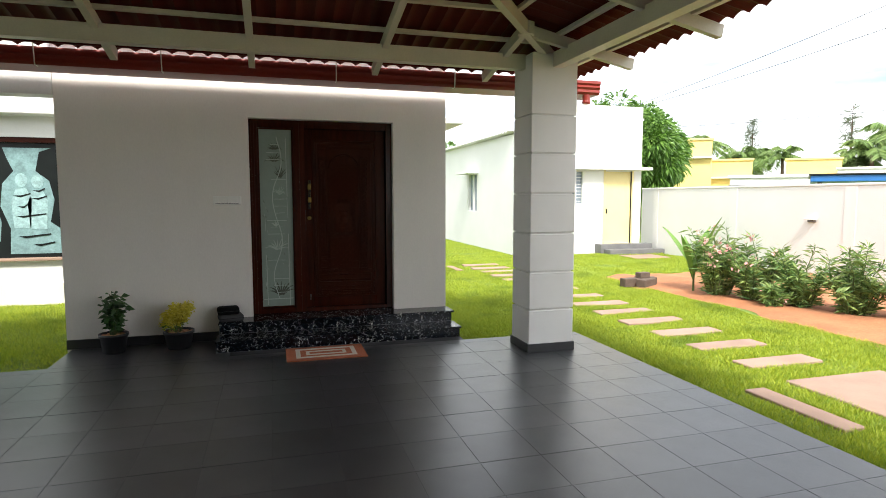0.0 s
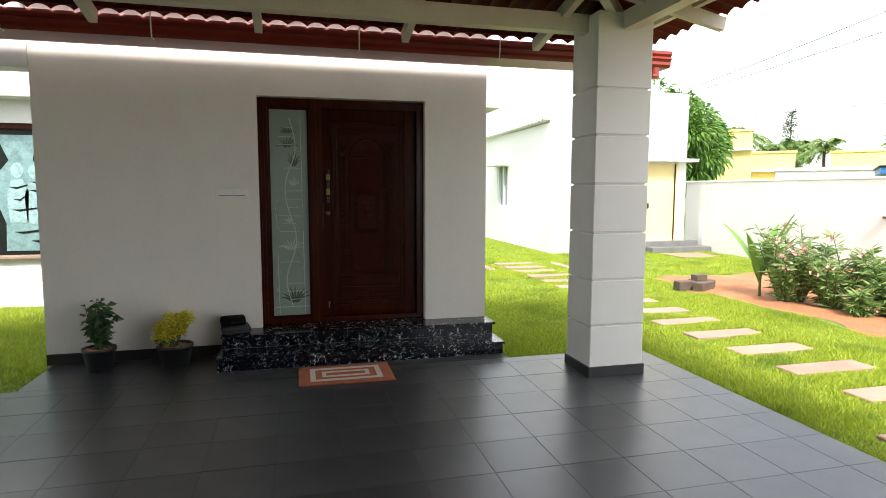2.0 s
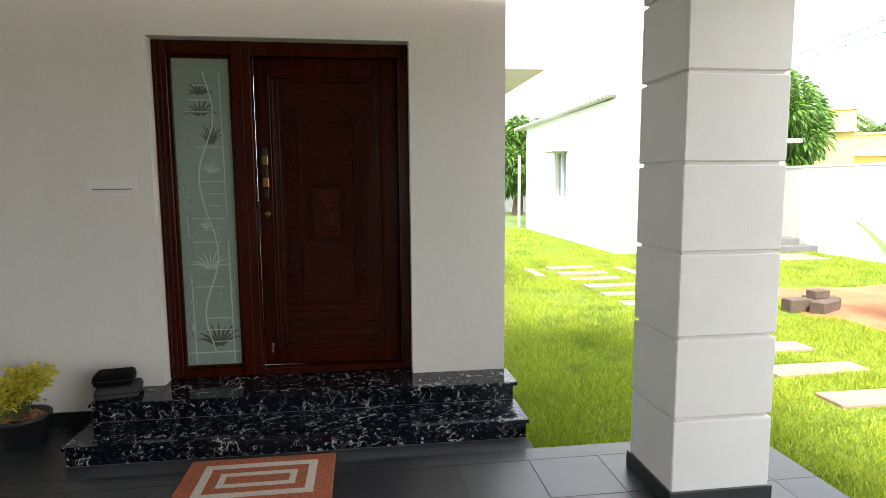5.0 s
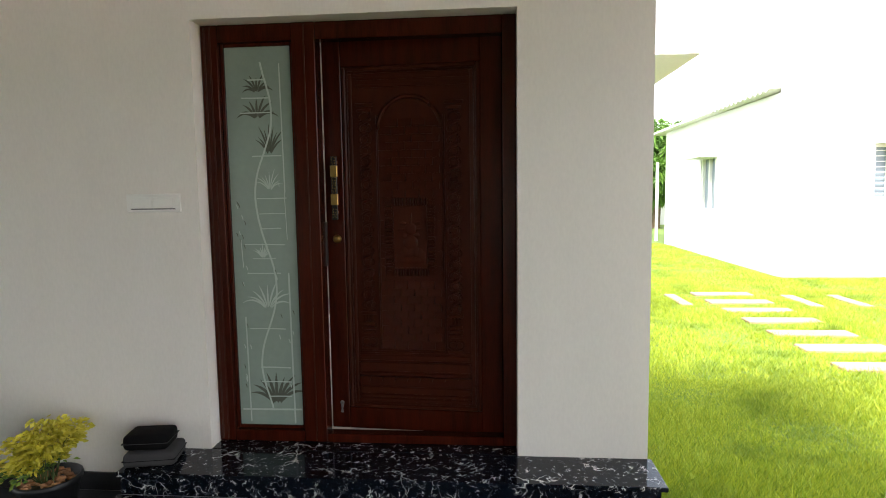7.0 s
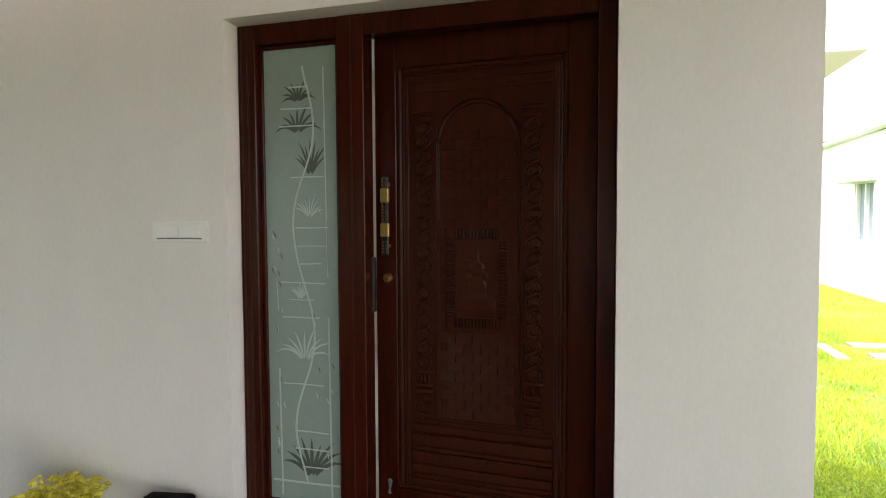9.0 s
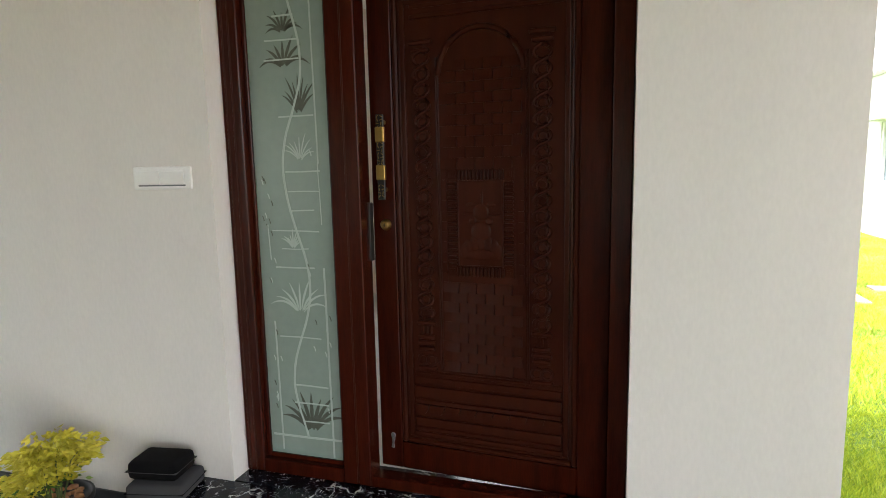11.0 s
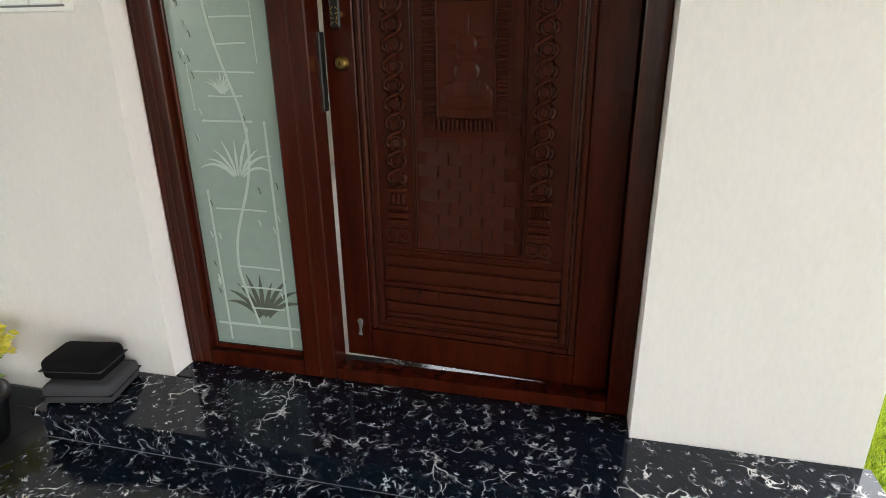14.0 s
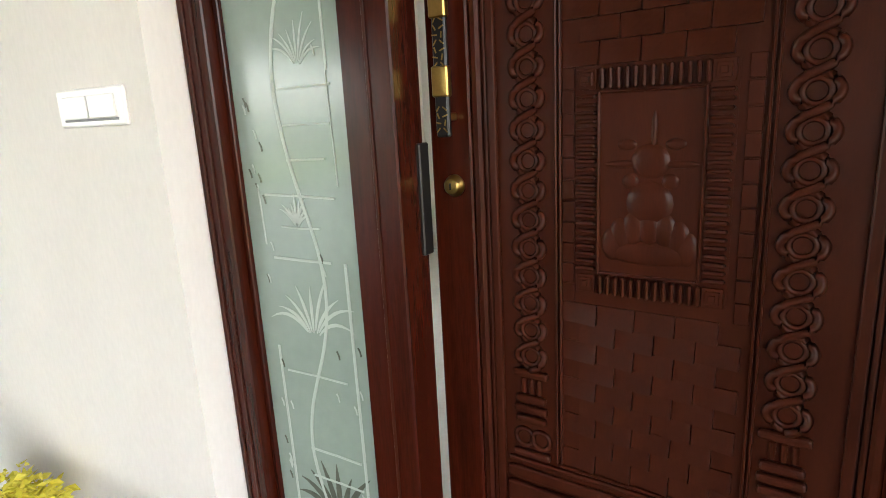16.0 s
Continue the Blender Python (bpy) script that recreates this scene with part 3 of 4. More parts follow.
piece("stile", box(-LW, PL, 0, 0.042, LZ0, LZ1, 0.004), M_WOOD)
piece("stile", box(PR, 0.003, 0, 0.042, LZ0, LZ1, 0.004), M_WOOD)
piece("rail", box(PL, PR, 0, 0.042, LZ0, PB, 0.004), M_WOOD)
piece("rail", box(PL, PR, 0, 0.042, PT, LZ1, 0.004), M_WOOD)
piece("panel", box(PL, PR, 0.02, 0.04, PB, PT))
# stepped moulding that falls from the stiles to the carved panel
for w0, w1, y0 in ((0.024, 0.034, 0.012), (0.036, 0.056, 0.008)):
    for x0, x1 in ((PL + w0, PL + w1), (PR - w1, PR - w0)):
        piece("moulding", box(x0, x1, y0, 0.0195, PB + w0, PT - w0, 0.004, seg=2))
    for z0, z1 in ((PB + w0, PB + w1), (PT - w1, PT - w0)):
        piece("moulding", box(PL + w1, PR - w1, y0, 0.0195, z0, z1, 0.004, seg=2))
for x in (PL, PR - 0.022):
    piece("moulding", box(x, x + 0.022, 0.004, 0.02, PB, PT, 0.006))
piece("moulding", box(PL + 0.022, PR - 0.022, 0.004, 0.02, PB, PB + 0.022, 0.006))
piece("moulding", box(PL + 0.022, PR - 0.022, 0.004, 0.02, PT - 0.022, PT, 0.006))
CL, CR, CX = -0.731, -0.249, -0.49
for x in (-0.666, -0.306):
    for dx in (-0.006, 0.003):
        piece("moulding", box(x + dx, x + dx + 0.005, 0.009, 0.0195, 0.735, 2.0, 0.002))
piece("moulding", box(-0.666, -0.306, 0.011, 0.0195, 0.727, 0.734, 0.002))


def ring_mesh(r, t):
    bm = bmesh.new()
    rows = []
    for i in range(20):
        a = 2 * math.pi * i / 20
        rows.append([bm.verts.new(((r + t * math.cos(b * math.pi / 3)) * math.cos(a), t * 0.9 * math.sin(b * math.pi / 3), (r + t * math.cos(b * math.pi / 3)) * math.sin(a))) for b in range(6)])
    for i in range(20):
        for b in range(6):
            bm.faces.new((rows[i][b], rows[i][(b + 1) % 6], rows[(i + 1) % 20][(b + 1) % 6], rows[(i + 1) % 20][b]))
    return to_mesh("ring", bm, M_WOOD_DARK, True)


RING = ring_mesh(0.0305, 0.0088)
BEAD = ring_mesh(0.0195, 0.0055)
PITCH = 0.0602
for cx, zb in ((CL, 0.975), (CR, 0.962)):
    # two strands that cross between the beads, one over the other
    for phase in (0, 1):
        n = 18 * 12
        pts = []
        for i in range(n + 1):
            u = i / 12
            sg = 1 if phase else -1
            pts.append((cx + sg * math.copysign(0.032 * abs(math.sin(math.pi * u)) ** 0.75, math.sin(math.pi * u)), 0.014 - 0.0045 * sg * math.cos(math.pi * u), zb - PITCH / 2 + u * PITCH))
        piece("strand", tube(pts, [0.0078] * (n + 1), 6), smooth=True)
    for k in range(17):
        z = zb + PITCH * k
        o = new("bead", BEAD)
        o.parent = leaf
        o.matrix_basis = pose(cx, 0.0175, z, 0, 0, 0)
    for z, w in ((zb - 0.04, 0.042), (zb - 0.1, 0.036), (zb - 0.125, 0.04), (zb - 0.15, 0.036), (2.03, 0.04), (2.06, 0.05)):
        piece("carved_band", box(cx - w, cx + w, 0.004, 0.02, z - 0.009, z + 0.009, 0.006, seg=2))
    for dx in (-0.018, 0, 0.018):
        piece("flute", box(cx + dx - 0.006, cx + dx + 0.006, 0.01, 0.02, zb - 0.09, zb - 0.05, 0.004))
    for sgn in (-1, 1):
        o = new("ring", RING)
        o.parent = leaf
        o.matrix_basis = pose(cx + sgn * 0.02, 0.018, zb - 0.2, 0, 0, 0) @ Matrix.Scale(0.7, 4)
    piece("carved_band", box(cx - 0.045, cx + 0.045, 0.006, 0.02, zb - 0.245, zb - 0.228, 0.006, seg=2))

# basket weave
wv = bmesh.new()
WV_W, WV_H = 0.074, 0.0415
for i in range(5):
    for j in range(4):
        u, v = i / 4, j / 3
        wv.verts.new(((u - 0.5) * WV_W * 0.99, 0.0185 - 0.0125 * (0.2 + 0.8 * u) * (0.3 + 0.7 * (1 - v)), (v - 0.5) * WV_H * 0.985))
wv.verts.ensure_lookup_table()
for i in range(4):
    for j in range(3):
        wv.faces.new([wv.verts[k] for k in (i * 4 + j, i * 4 + j + 1, i * 4 + j + 5, i * 4 + j + 4)])
edge = [e for e in wv.edges if e.is_boundary]
ext = bmesh.ops.extrude_edge_only(wv, edges=edge)
for v in ext["geom"]:
    if isinstance(v, bmesh.types.BMVert):
        v.co.y = 0.0205
WEAVE = to_mesh("weave_block", wv, M_WOOD_DARK)
row = 0
z = 0.76
while z < 2.0:
    x = -0.66 + WV_W / 2 + (WV_W / 2 if row % 2 else 0)
    while x < -0.312 - WV_W / 2 + 0.012:
        if not (-0.65 < x < -0.33 and 1.115 < z < 1.59):
            o = new("weave_block", WEAVE)
            o.parent = leaf
            o.location = (x, 0, z)
        x += WV_W
    if 1.12 < z < 1.585:
        for xx in (-0.645, -0.33):
            piece("weave_block", box(xx - 0.012, xx + 0.012, 0.013 + 0.003 * (row % 2), 0.0205, z - 0.019, z + 0.019, 0.001))
    z += WV_H
    row += 1

# ribbed frame and its lotus carving
X0, X1, Z0, Z1, BW = -0.63, -0.355, 1.137, 1.567, 0.044
piece("carved_frame_back", box(X0, X1, 0.0185, 0.0202, Z0, Z1))
piece("carved_field", box(X0 + BW, X1 - BW, 0.0135, 0.0185, Z0 + BW, Z1 - BW))
RIB_V = to_mesh("rib", box(-0.0039, 0.0039, 0.003, 0.0186, -BW / 2 + 0.003, BW / 2 - 0.003, 0.003), M_WOOD_DARK)
RIB_H = to_mesh("rib", box(-BW / 2 + 0.003, BW / 2 - 0.003, 0.003, 0.0186, -0.0039, 0.0039, 0.003), M_WOOD_DARK)
x = X0 + BW + 0.008
while x < X1 - BW:
    for zz in (Z0 + BW / 2, Z1 - BW / 2):
        o = new("rib", RIB_V)
        o.parent, o.location = leaf, (x, 0, zz)
    x += 0.0148
z = Z0 + BW + 0.008
while z < Z1 - BW:
    for xx in (X0 + BW / 2, X1 - BW / 2):
        o = new("rib", RIB_H)
        o.parent, o.location = leaf, (xx, 0, z)
    z += 0.0148
for xx in (X0, X1 - BW):
    for zz in (Z0, Z1 - BW):
        for k in range(3):
            w = BW / 2 - 0.004 - 0.006 * k
            cx, cz = xx + BW / 2, zz + BW / 2
            piece("corner_block", box(cx - w, cx + w, 0.009 - 0.003 * k, 0.0135 - 0.003 * k, cz - w, cz + w, 0.001))
ix0, ix1, iz0, iz1 = X0 + BW, X1 - BW, Z0 + BW, Z1 - BW
for a in ((ix0, ix0 + 0.005, iz0, iz1), (ix1 - 0.005, ix1, iz0, iz1), (ix0 + 0.005, ix1 - 0.005, iz0, iz0 + 0.005), (ix0 + 0.005, ix1 - 0.005, iz1 - 0.005, iz1)):
    piece("inner_bead", box(a[0], a[1], 0.006, 0.0135, a[2], a[3], 0.002))


def relief(cx, cz, rx, rz, d, y=0.0135, n=18):
    bm = bmesh.new()
    rings = []
    for k in range(5):
        s = math.cos(k / 4 * math.pi / 2)
        rings.append([bm.verts.new((cx + rx * s * math.cos(2 * math.pi * i / n), y - 0.55 * d * math.sin(k / 4 * math.pi / 2), cz + rz * s * math.sin(2 * math.pi * i / n))) for i in range(n)] if s > 0.01 else [bm.verts.new((cx, y - 0.55 * d, cz))])
    for a, b in zip(rings, rings[1:]):
        for i in range(n):
            bm.faces.new((a[i], a[(i + 1) % n], b[(i + 1) % n], b[i]) if len(b) > 1 else (a[i], a[(i + 1) % n], b[0]))
    return bm


mz = (iz0 + iz1) / 2
piece("lotus_pot", relief(CX, mz + 0.045, 0.034, 0.032, 0.01), smooth=True)
piece("lotus_pot", relief(CX, mz - 0.03, 0.042, 0.04, 0.011), smooth=True)
for k in range(-3, 4):
    a = k * 0.42
    piece("lotus_petal", relief(CX + 0.07 * math.sin(a), mz - 0.125 + 0.05 * math.cos(a), 0.02, 0.032, 0.008), smooth=True)
piece("lotus_base", relief(CX, mz - 0.125, 0.08, 0.022, 0.009), smooth=True)
for s in (-1, 1):
    piece("carved_leaf", relief(CX + s * 0.05, mz + 0.04, 0.032, 0.007, 0.006), smooth=True)
    piece("carved_leaf", relief(CX + s * 0.042, mz + 0.075, 0.018, 0.01, 0.006), smooth=True)
    piece("carved_leaf", relief(CX + s * 0.035, mz + 0.01, 0.015, 0.014, 0.006), smooth=True)
piece("carved_spire", relief(CX + 0.005, mz + 0.1, 0.005, 0.035, 0.006), smooth=True)
# lower mouldings, scallops and the arch at the head
for z0, z1, y in ((0.46, 0.475, 0.01), (0.483, 0.52, 0.004), (0.58, 0.6, 0.008), (0.61, 0.66, 0.003), (0.67, 0.7, 0.008), (0.71, 0.722, 0.012)):
    piece("moulding", box(-0.79, -0.17, y, 0.0195, z0, z1, 0.005, seg=2))
for k in range(9):
    cx = -0.76 + 0.07 * k
    piece("scallop", prism([(cx - 0.034, 0.578), (cx - 0.026, 0.552), (cx - 0.012, 0.534), (cx, 0.528), (cx + 0.012, 0.534), (cx + 0.026, 0.552), (cx + 0.034, 0.578)], "y", 0.002, 0.0195))
arch = bmesh.new()
tube([(CX + 0.17 * math.cos(a), 0.017, 1.93 + 0.17 * math.sin(a)) for a in np.linspace(0, math.pi, 15)], [0.012] * 15, 6, arch)
piece("arch_moulding", arch, smooth=True)
for z in (2.15, 2.19):
    piece("moulding", box(-0.775, -0.165, 0.01, 0.02, z, z + 0.018, 0.004))

# handle, lock and small bolt
handle = part("handle", box(-0.905, -0.872, -0.05, -0.038, 1.45, 1.79, 0.004), M_BLACK_METAL, leaf, "long brass and black pull handle")
for z0, z1 in ((1.53, 1.59), (1.68, 1.74)):
    part("brass_plate", box(-0.908, -0.869, -0.054, -0.036, z0, z1, 0.003), M_BRASS, handle, "plain brass plate")
for z in (1.49, 1.76):
    part("post", box(-0.895, -0.882, -0.04, 0.001, z - 0.008, z + 0.008, 0.003), M_BRASS, handle)
for zc in (1.49, 1.635, 1.765):
    hgt = 0.085 if zc == 1.635 else 0.05
    k = 0
    zz = zc - hgt / 2
    while zz < zc + hgt / 2:
        for s in (-1, 1):
            bm = box(-0.006, 0.006, -0.0512, -0.0495, -0.0013, 0.0013)
            bmesh.ops.rotate(bm, cent=(0, 0, 0), matrix=Matrix.Rotation(s * 0.8 + k, 3, "Y"), verts=bm.verts[:])
            bmesh.ops.translate(bm, vec=(-0.8885 + s * 0.008, 0, zz), verts=bm.verts[:])
            part("filigree", bm, M_BRASS, handle)
        zz += 0.014
        k += 1
lock = lathe([(0.024, 0), (0.024, 0.006), (0.018, 0.01), (0.018, 0.018), (0.014, 0.02)], 24)
bmesh.ops.rotate(lock, cent=(0, 0, 0), matrix=Matrix.Rotation(radians(90), 3, "X"), verts=lock.verts[:])
bmesh.ops.translate(lock, vec=(-0.896, 0.001, 1.345), verts=lock.verts[:])
lk = piece("lock", lock, M_BRASS, "round brass cylinder lock", True)
part("keyhole", box(-0.8978, -0.8942, -0.0215, -0.019, 1.338, 1.352), M_BLACK_METAL, lk)
bolt = piece("key_holder", lathe([(0.011, 0), (0.011, 0.004), (0.006, 0.006)], 14), M_GREY, "small bright metal bolt and key", True)
bolt.matrix_basis = pose(-0.895, 0, 0.425, 90, 0, 0)
for dx, ry in ((-0.004, 6), (0.007, -14)):
    kb = part("key", box(-0.004, 0.004, -0.055, 0, 0.001, 0.004, 0.001), M_GREY, bolt)
    kb.matrix_basis = pose(dx, -0.004, 0, 0, 0, ry)

# ---------------------------------------------------------------- switch plate
sw = empty("switch_plate", None, label="white modular switch plate on the wall", category="switch plate")
part("frame", box(2.025, 2.318, WY - 0.012, WY, 1.508, 1.603, 0.006, seg=2), M_PLASTIC, sw)
for x0, x1 in ((2.055, 2.165), (2.175, 2.285)):
    # Grey strip laid on the plate as the shade line under each rocker.
    part("shade_line", box(x0 - 0.004, x1 + 0.004, WY - 0.0128, WY - 0.011, 1.522, 1.528), M_GREY, sw)
    part("rocker", box(x0, x1, WY - 0.018, WY - 0.011, 1.528, 1.585, 0.004, seg=2), M_PLASTIC, sw)

# ---------------------------------------------------------------- pillar and carport roof
pil = empty("pillar", None, label="square white pillar with grooved blocks and black foot", category="pillar", kind="structure")
zs = [0.0, 0.44, 0.83, 1.225, 1.63, 2.03, 2.41, 3.02]
part("core", box(5.155, 5.615, 6.225, 6.62, 0, 3.02), M_PILLAR, pil)
for a, b in zip(zs, zs[1:]):
    part("block", box(5.135, 5.635, 6.205, 6.64, a + 0.008, b - 0.008, 0.006), M_PILLAR, pil)
part("base_tile", box(5.122, 5.648, 6.192, 6.653, 0, 0.09, 0.002), M_SKIRT, pil, "black tiled foot")

roof = empty("carport_roof", None, label="hipped carport roof of maroon ribbed sheets on cream steel frame", category="carport roof", kind="structure")
EX, EY, EX0, EY0, EZ, SL = 6.1, 7.06, -7.2, -5.6, 2.96, 0.215
RY = (EY + EY0) / 2
RISE = (EY - EY0) / 2
part("beam", bar((-7, 6.42, 2.95), (5.14, 6.42, 2.95), 0.11, 0.145), M_STEEL_PAINT, roof)
part("beam", bar((5.42, 6.21, 2.95), (5.42, -5, 2.95), 0.115, 0.145), M_STEEL_PAINT, roof)
part("beam", bar((5.36, -5, 2.95), (-7, -5, 2.95), 0.11, 0.145), M_STEEL_PAINT, roof)
part("beam", bar((-6.9, -4.9, 2.95), (-6.9, 6.35, 2.95), 0.11, 0.145), M_STEEL_PAINT, roof)


def rz(d, off=0.0):
    return EZ + SL * d + off


RO = -0.075
for x in [4.92 - 1.215 * k for k in range(10)]:
    top = min(RISE, EX - x, x - EX0)
    part("rafter", bar((x, EY - 0.08, rz(0.08, RO)), (x, EY - top, rz(top, RO)), 0.06, 0.1), M_STEEL_PAINT, roof)
for y in [5.94 - 1.19 * k for k in range(9)]:
    top = min(RISE, EY - y, y - EY0)
    part("rafter", bar((EX - 0.02, y, rz(0.02, RO)), (EX - top, y, rz(top, RO)), 0.06, 0.1), M_STEEL_PAINT, roof)
part("hip_rafter", bar((5.45, EY - 0.65, rz(0.65, RO - 0.01)), (EX - RISE, RY, rz(RISE, RO - 0.01)), 0.07, 0.11), M_STEEL_PAINT, roof)
part("ridge_beam", bar((EX - RISE, RY, rz(RISE, RO)), (EX0 + RISE, RY, rz(RISE, RO)), 0.07, 0.11), M_STEEL_PAINT, roof)
part("hub", lathe([(0.08, -0.06), (0.08, 0.05)], 8, None, (4.93, 5.9, rz(1.17, RO))), M_STEEL_PAINT, roof)
part("purlin", bar((EX0 + 0.1, EY - 0.1, rz(0.1, 0.014)), (EX - 0.1, EY - 0.1, rz(0.1, 0.014)), 0.03, 0.05), M_SHEET, roof)
for k in range(9):
    d = 0.3 + 0.52 * k
    part("purlin", bar((EX0 + d, EY - d, rz(d, -0.018)), (EX - d, EY - d, rz(d, -0.018)), 0.05, 0.035), M_STEEL_PAINT, roof)
    part("purlin", bar((EX - d, EY - d, rz(d, -0.018)), (EX - d, EY0 + d, rz(d, -0.018)), 0.05, 0.035), M_STEEL_PAINT, roof)


def sheet(along, sign_axis):
    """A slope of ribbed sheeting: ribs run up the slope, cut along the hips."""
    bm = bmesh.new()
    lo, hi = (EX0, EX) if along == "x" else (EY0, EY)
    pitch = 0.16
    n = int((hi - lo) / pitch * 8)
    prev = None
    for i in range(n + 1):
        a = lo + (hi - lo) * i / n
        wave = 0.036 * abs(math.sin(math.pi * a / pitch))
        top = max(0.01, min(RISE, a - lo, hi - a))
        col = []
        for d in (0.0, top):
            z = rz(d, wave)
            if along == "x":
                y = EY - d if sign_axis > 0 else EY0 + d
                col.append(bm.verts.new((a, y, z)))
            else:
                x = EX - d if sign_axis > 0 else EX0 + d
                col.append(bm.verts.new((x, a, z)))
        if prev:
            bm.faces.new((prev[0], col[0], col[1], prev[1]))
        prev = col
    ext = bmesh.ops.extrude_face_region(bm, geom=bm.faces[:])
    bmesh.ops.translate(bm, vec=(0, 0, 0.004), verts=[v for v in ext["geom"] if isinstance(v, bmesh.types.BMVert)])
    return bm


for al, sg in (("x", 1), ("x", -1), ("y", 1), ("y", -1)):
    part("roof_sheet", sheet(al, sg), M_SHEET, roof)

# gutter between roof and wall
gut = empty("gutter", None, label="red ribbed plastic gutter with white rod hangers", category="gutter")
prof = [(7.08, 2.96), (7.075, 2.93), (7.095, 2.91), (7.08, 2.885), (7.1, 2.86), (7.095, 2.83), (7.12, 2.805), (7.48, 2.805), (7.5, 2.83), (7.5, 2.96), (7.492, 2.96), (7.492, 2.835), (7.475, 2.815), (7.125, 2.815), (7.105, 2.835), (7.11, 2.86), (7.09, 2.885), (7.105, 2.91), (7.085, 2.93), (7.09, 2.96)]
part("channel", prism(prof, "x", -7, 6.42), M_GUTTER, gut)
part("end_cap", prism(prof[:10], "x", 6.42, 6.425), M_GUTTER, gut)
part("outlet", lathe([(0.045, 2.7), (0.05, 2.72), (0.045, 2.74), (0.045, 2.806)], 16, None, (6.28, 7.155, 0)), M_GUTTER, gut)
for x in (-1.9, -0.75, 0.6, 1.66, 3.32, 4.61, 5.8):
    h = bmesh.new()
    tube([(x, 7.06, 3.0), (x, 7.068, 2.9), (x, 7.08, 2.797), (x, 7.15, 2.797)], [0.006] * 4, 6, h)
    part("hanger", h, M_STEEL_PAINT, gut)

# ---------------------------------------------------------------- doormat
dm = empty("doormat", pose(3.14, 6.775, 0, 0, 0, 0), label="rust-red coir doormat with cream rectangles", category="doormat")


def mat_ring(x, y, w, z0, z1):
    bm = box(-x, x, -y, -y + w, z0, z1, 0.002)
    box(-x, x, y - w, y, z0, z1, 0.002, bm)
    box(-x, -x + w, -y + w, y - w, z0, z1, 0.002, bm)
    box(x - w, x, -y + w, y - w, z0, z1, 0.002, bm)
    return bm


part("mat_base", box(-0.395, 0.395, -0.25, 0.25, 0, 0.012, 0.004), M_MAT_RED, dm)
part("border", mat_ring(0.3, 0.175, 0.045, 0.011, 0.015), M_MAT_WHITE, dm, "cream woven border")
part("border", mat_ring(0.2, 0.075, 0.035, 0.011, 0.015), M_MAT_WHITE, dm, "cream woven border")

# ---------------------------------------------------------------- bags on the step
bag = empty("grey_case", pose(2.18, 7.53, 0.245, 0, 0, 12), label="grey zipped fabric case lying on the step", category="case")
part("body", box(-0.125, 0.125, -0.1, 0.1, 0, 0.072, 0.022, seg=3), M_FABRIC_G, bag, smooth=True)
part("zip", box(-0.127, 0.127, -0.102, 0.102, 0.034, 0.038, 0.002), M_FABRIC_B, bag)
bag = empty("black_case", pose(2.155, 7.54, 0.315, 0, 0, 9), label="black zipped fabric case resting on the grey one", category="case")
part("body", box(-0.112, 0.112, -0.08, 0.08, 0, 0.082, 0.026, seg=3), M_FABRIC_B, bag, smooth=True)
part("zip", box(-0.114, 0.114, -0.082, 0.082, 0.038, 0.041, 0.001), M_FABRIC_G, bag)


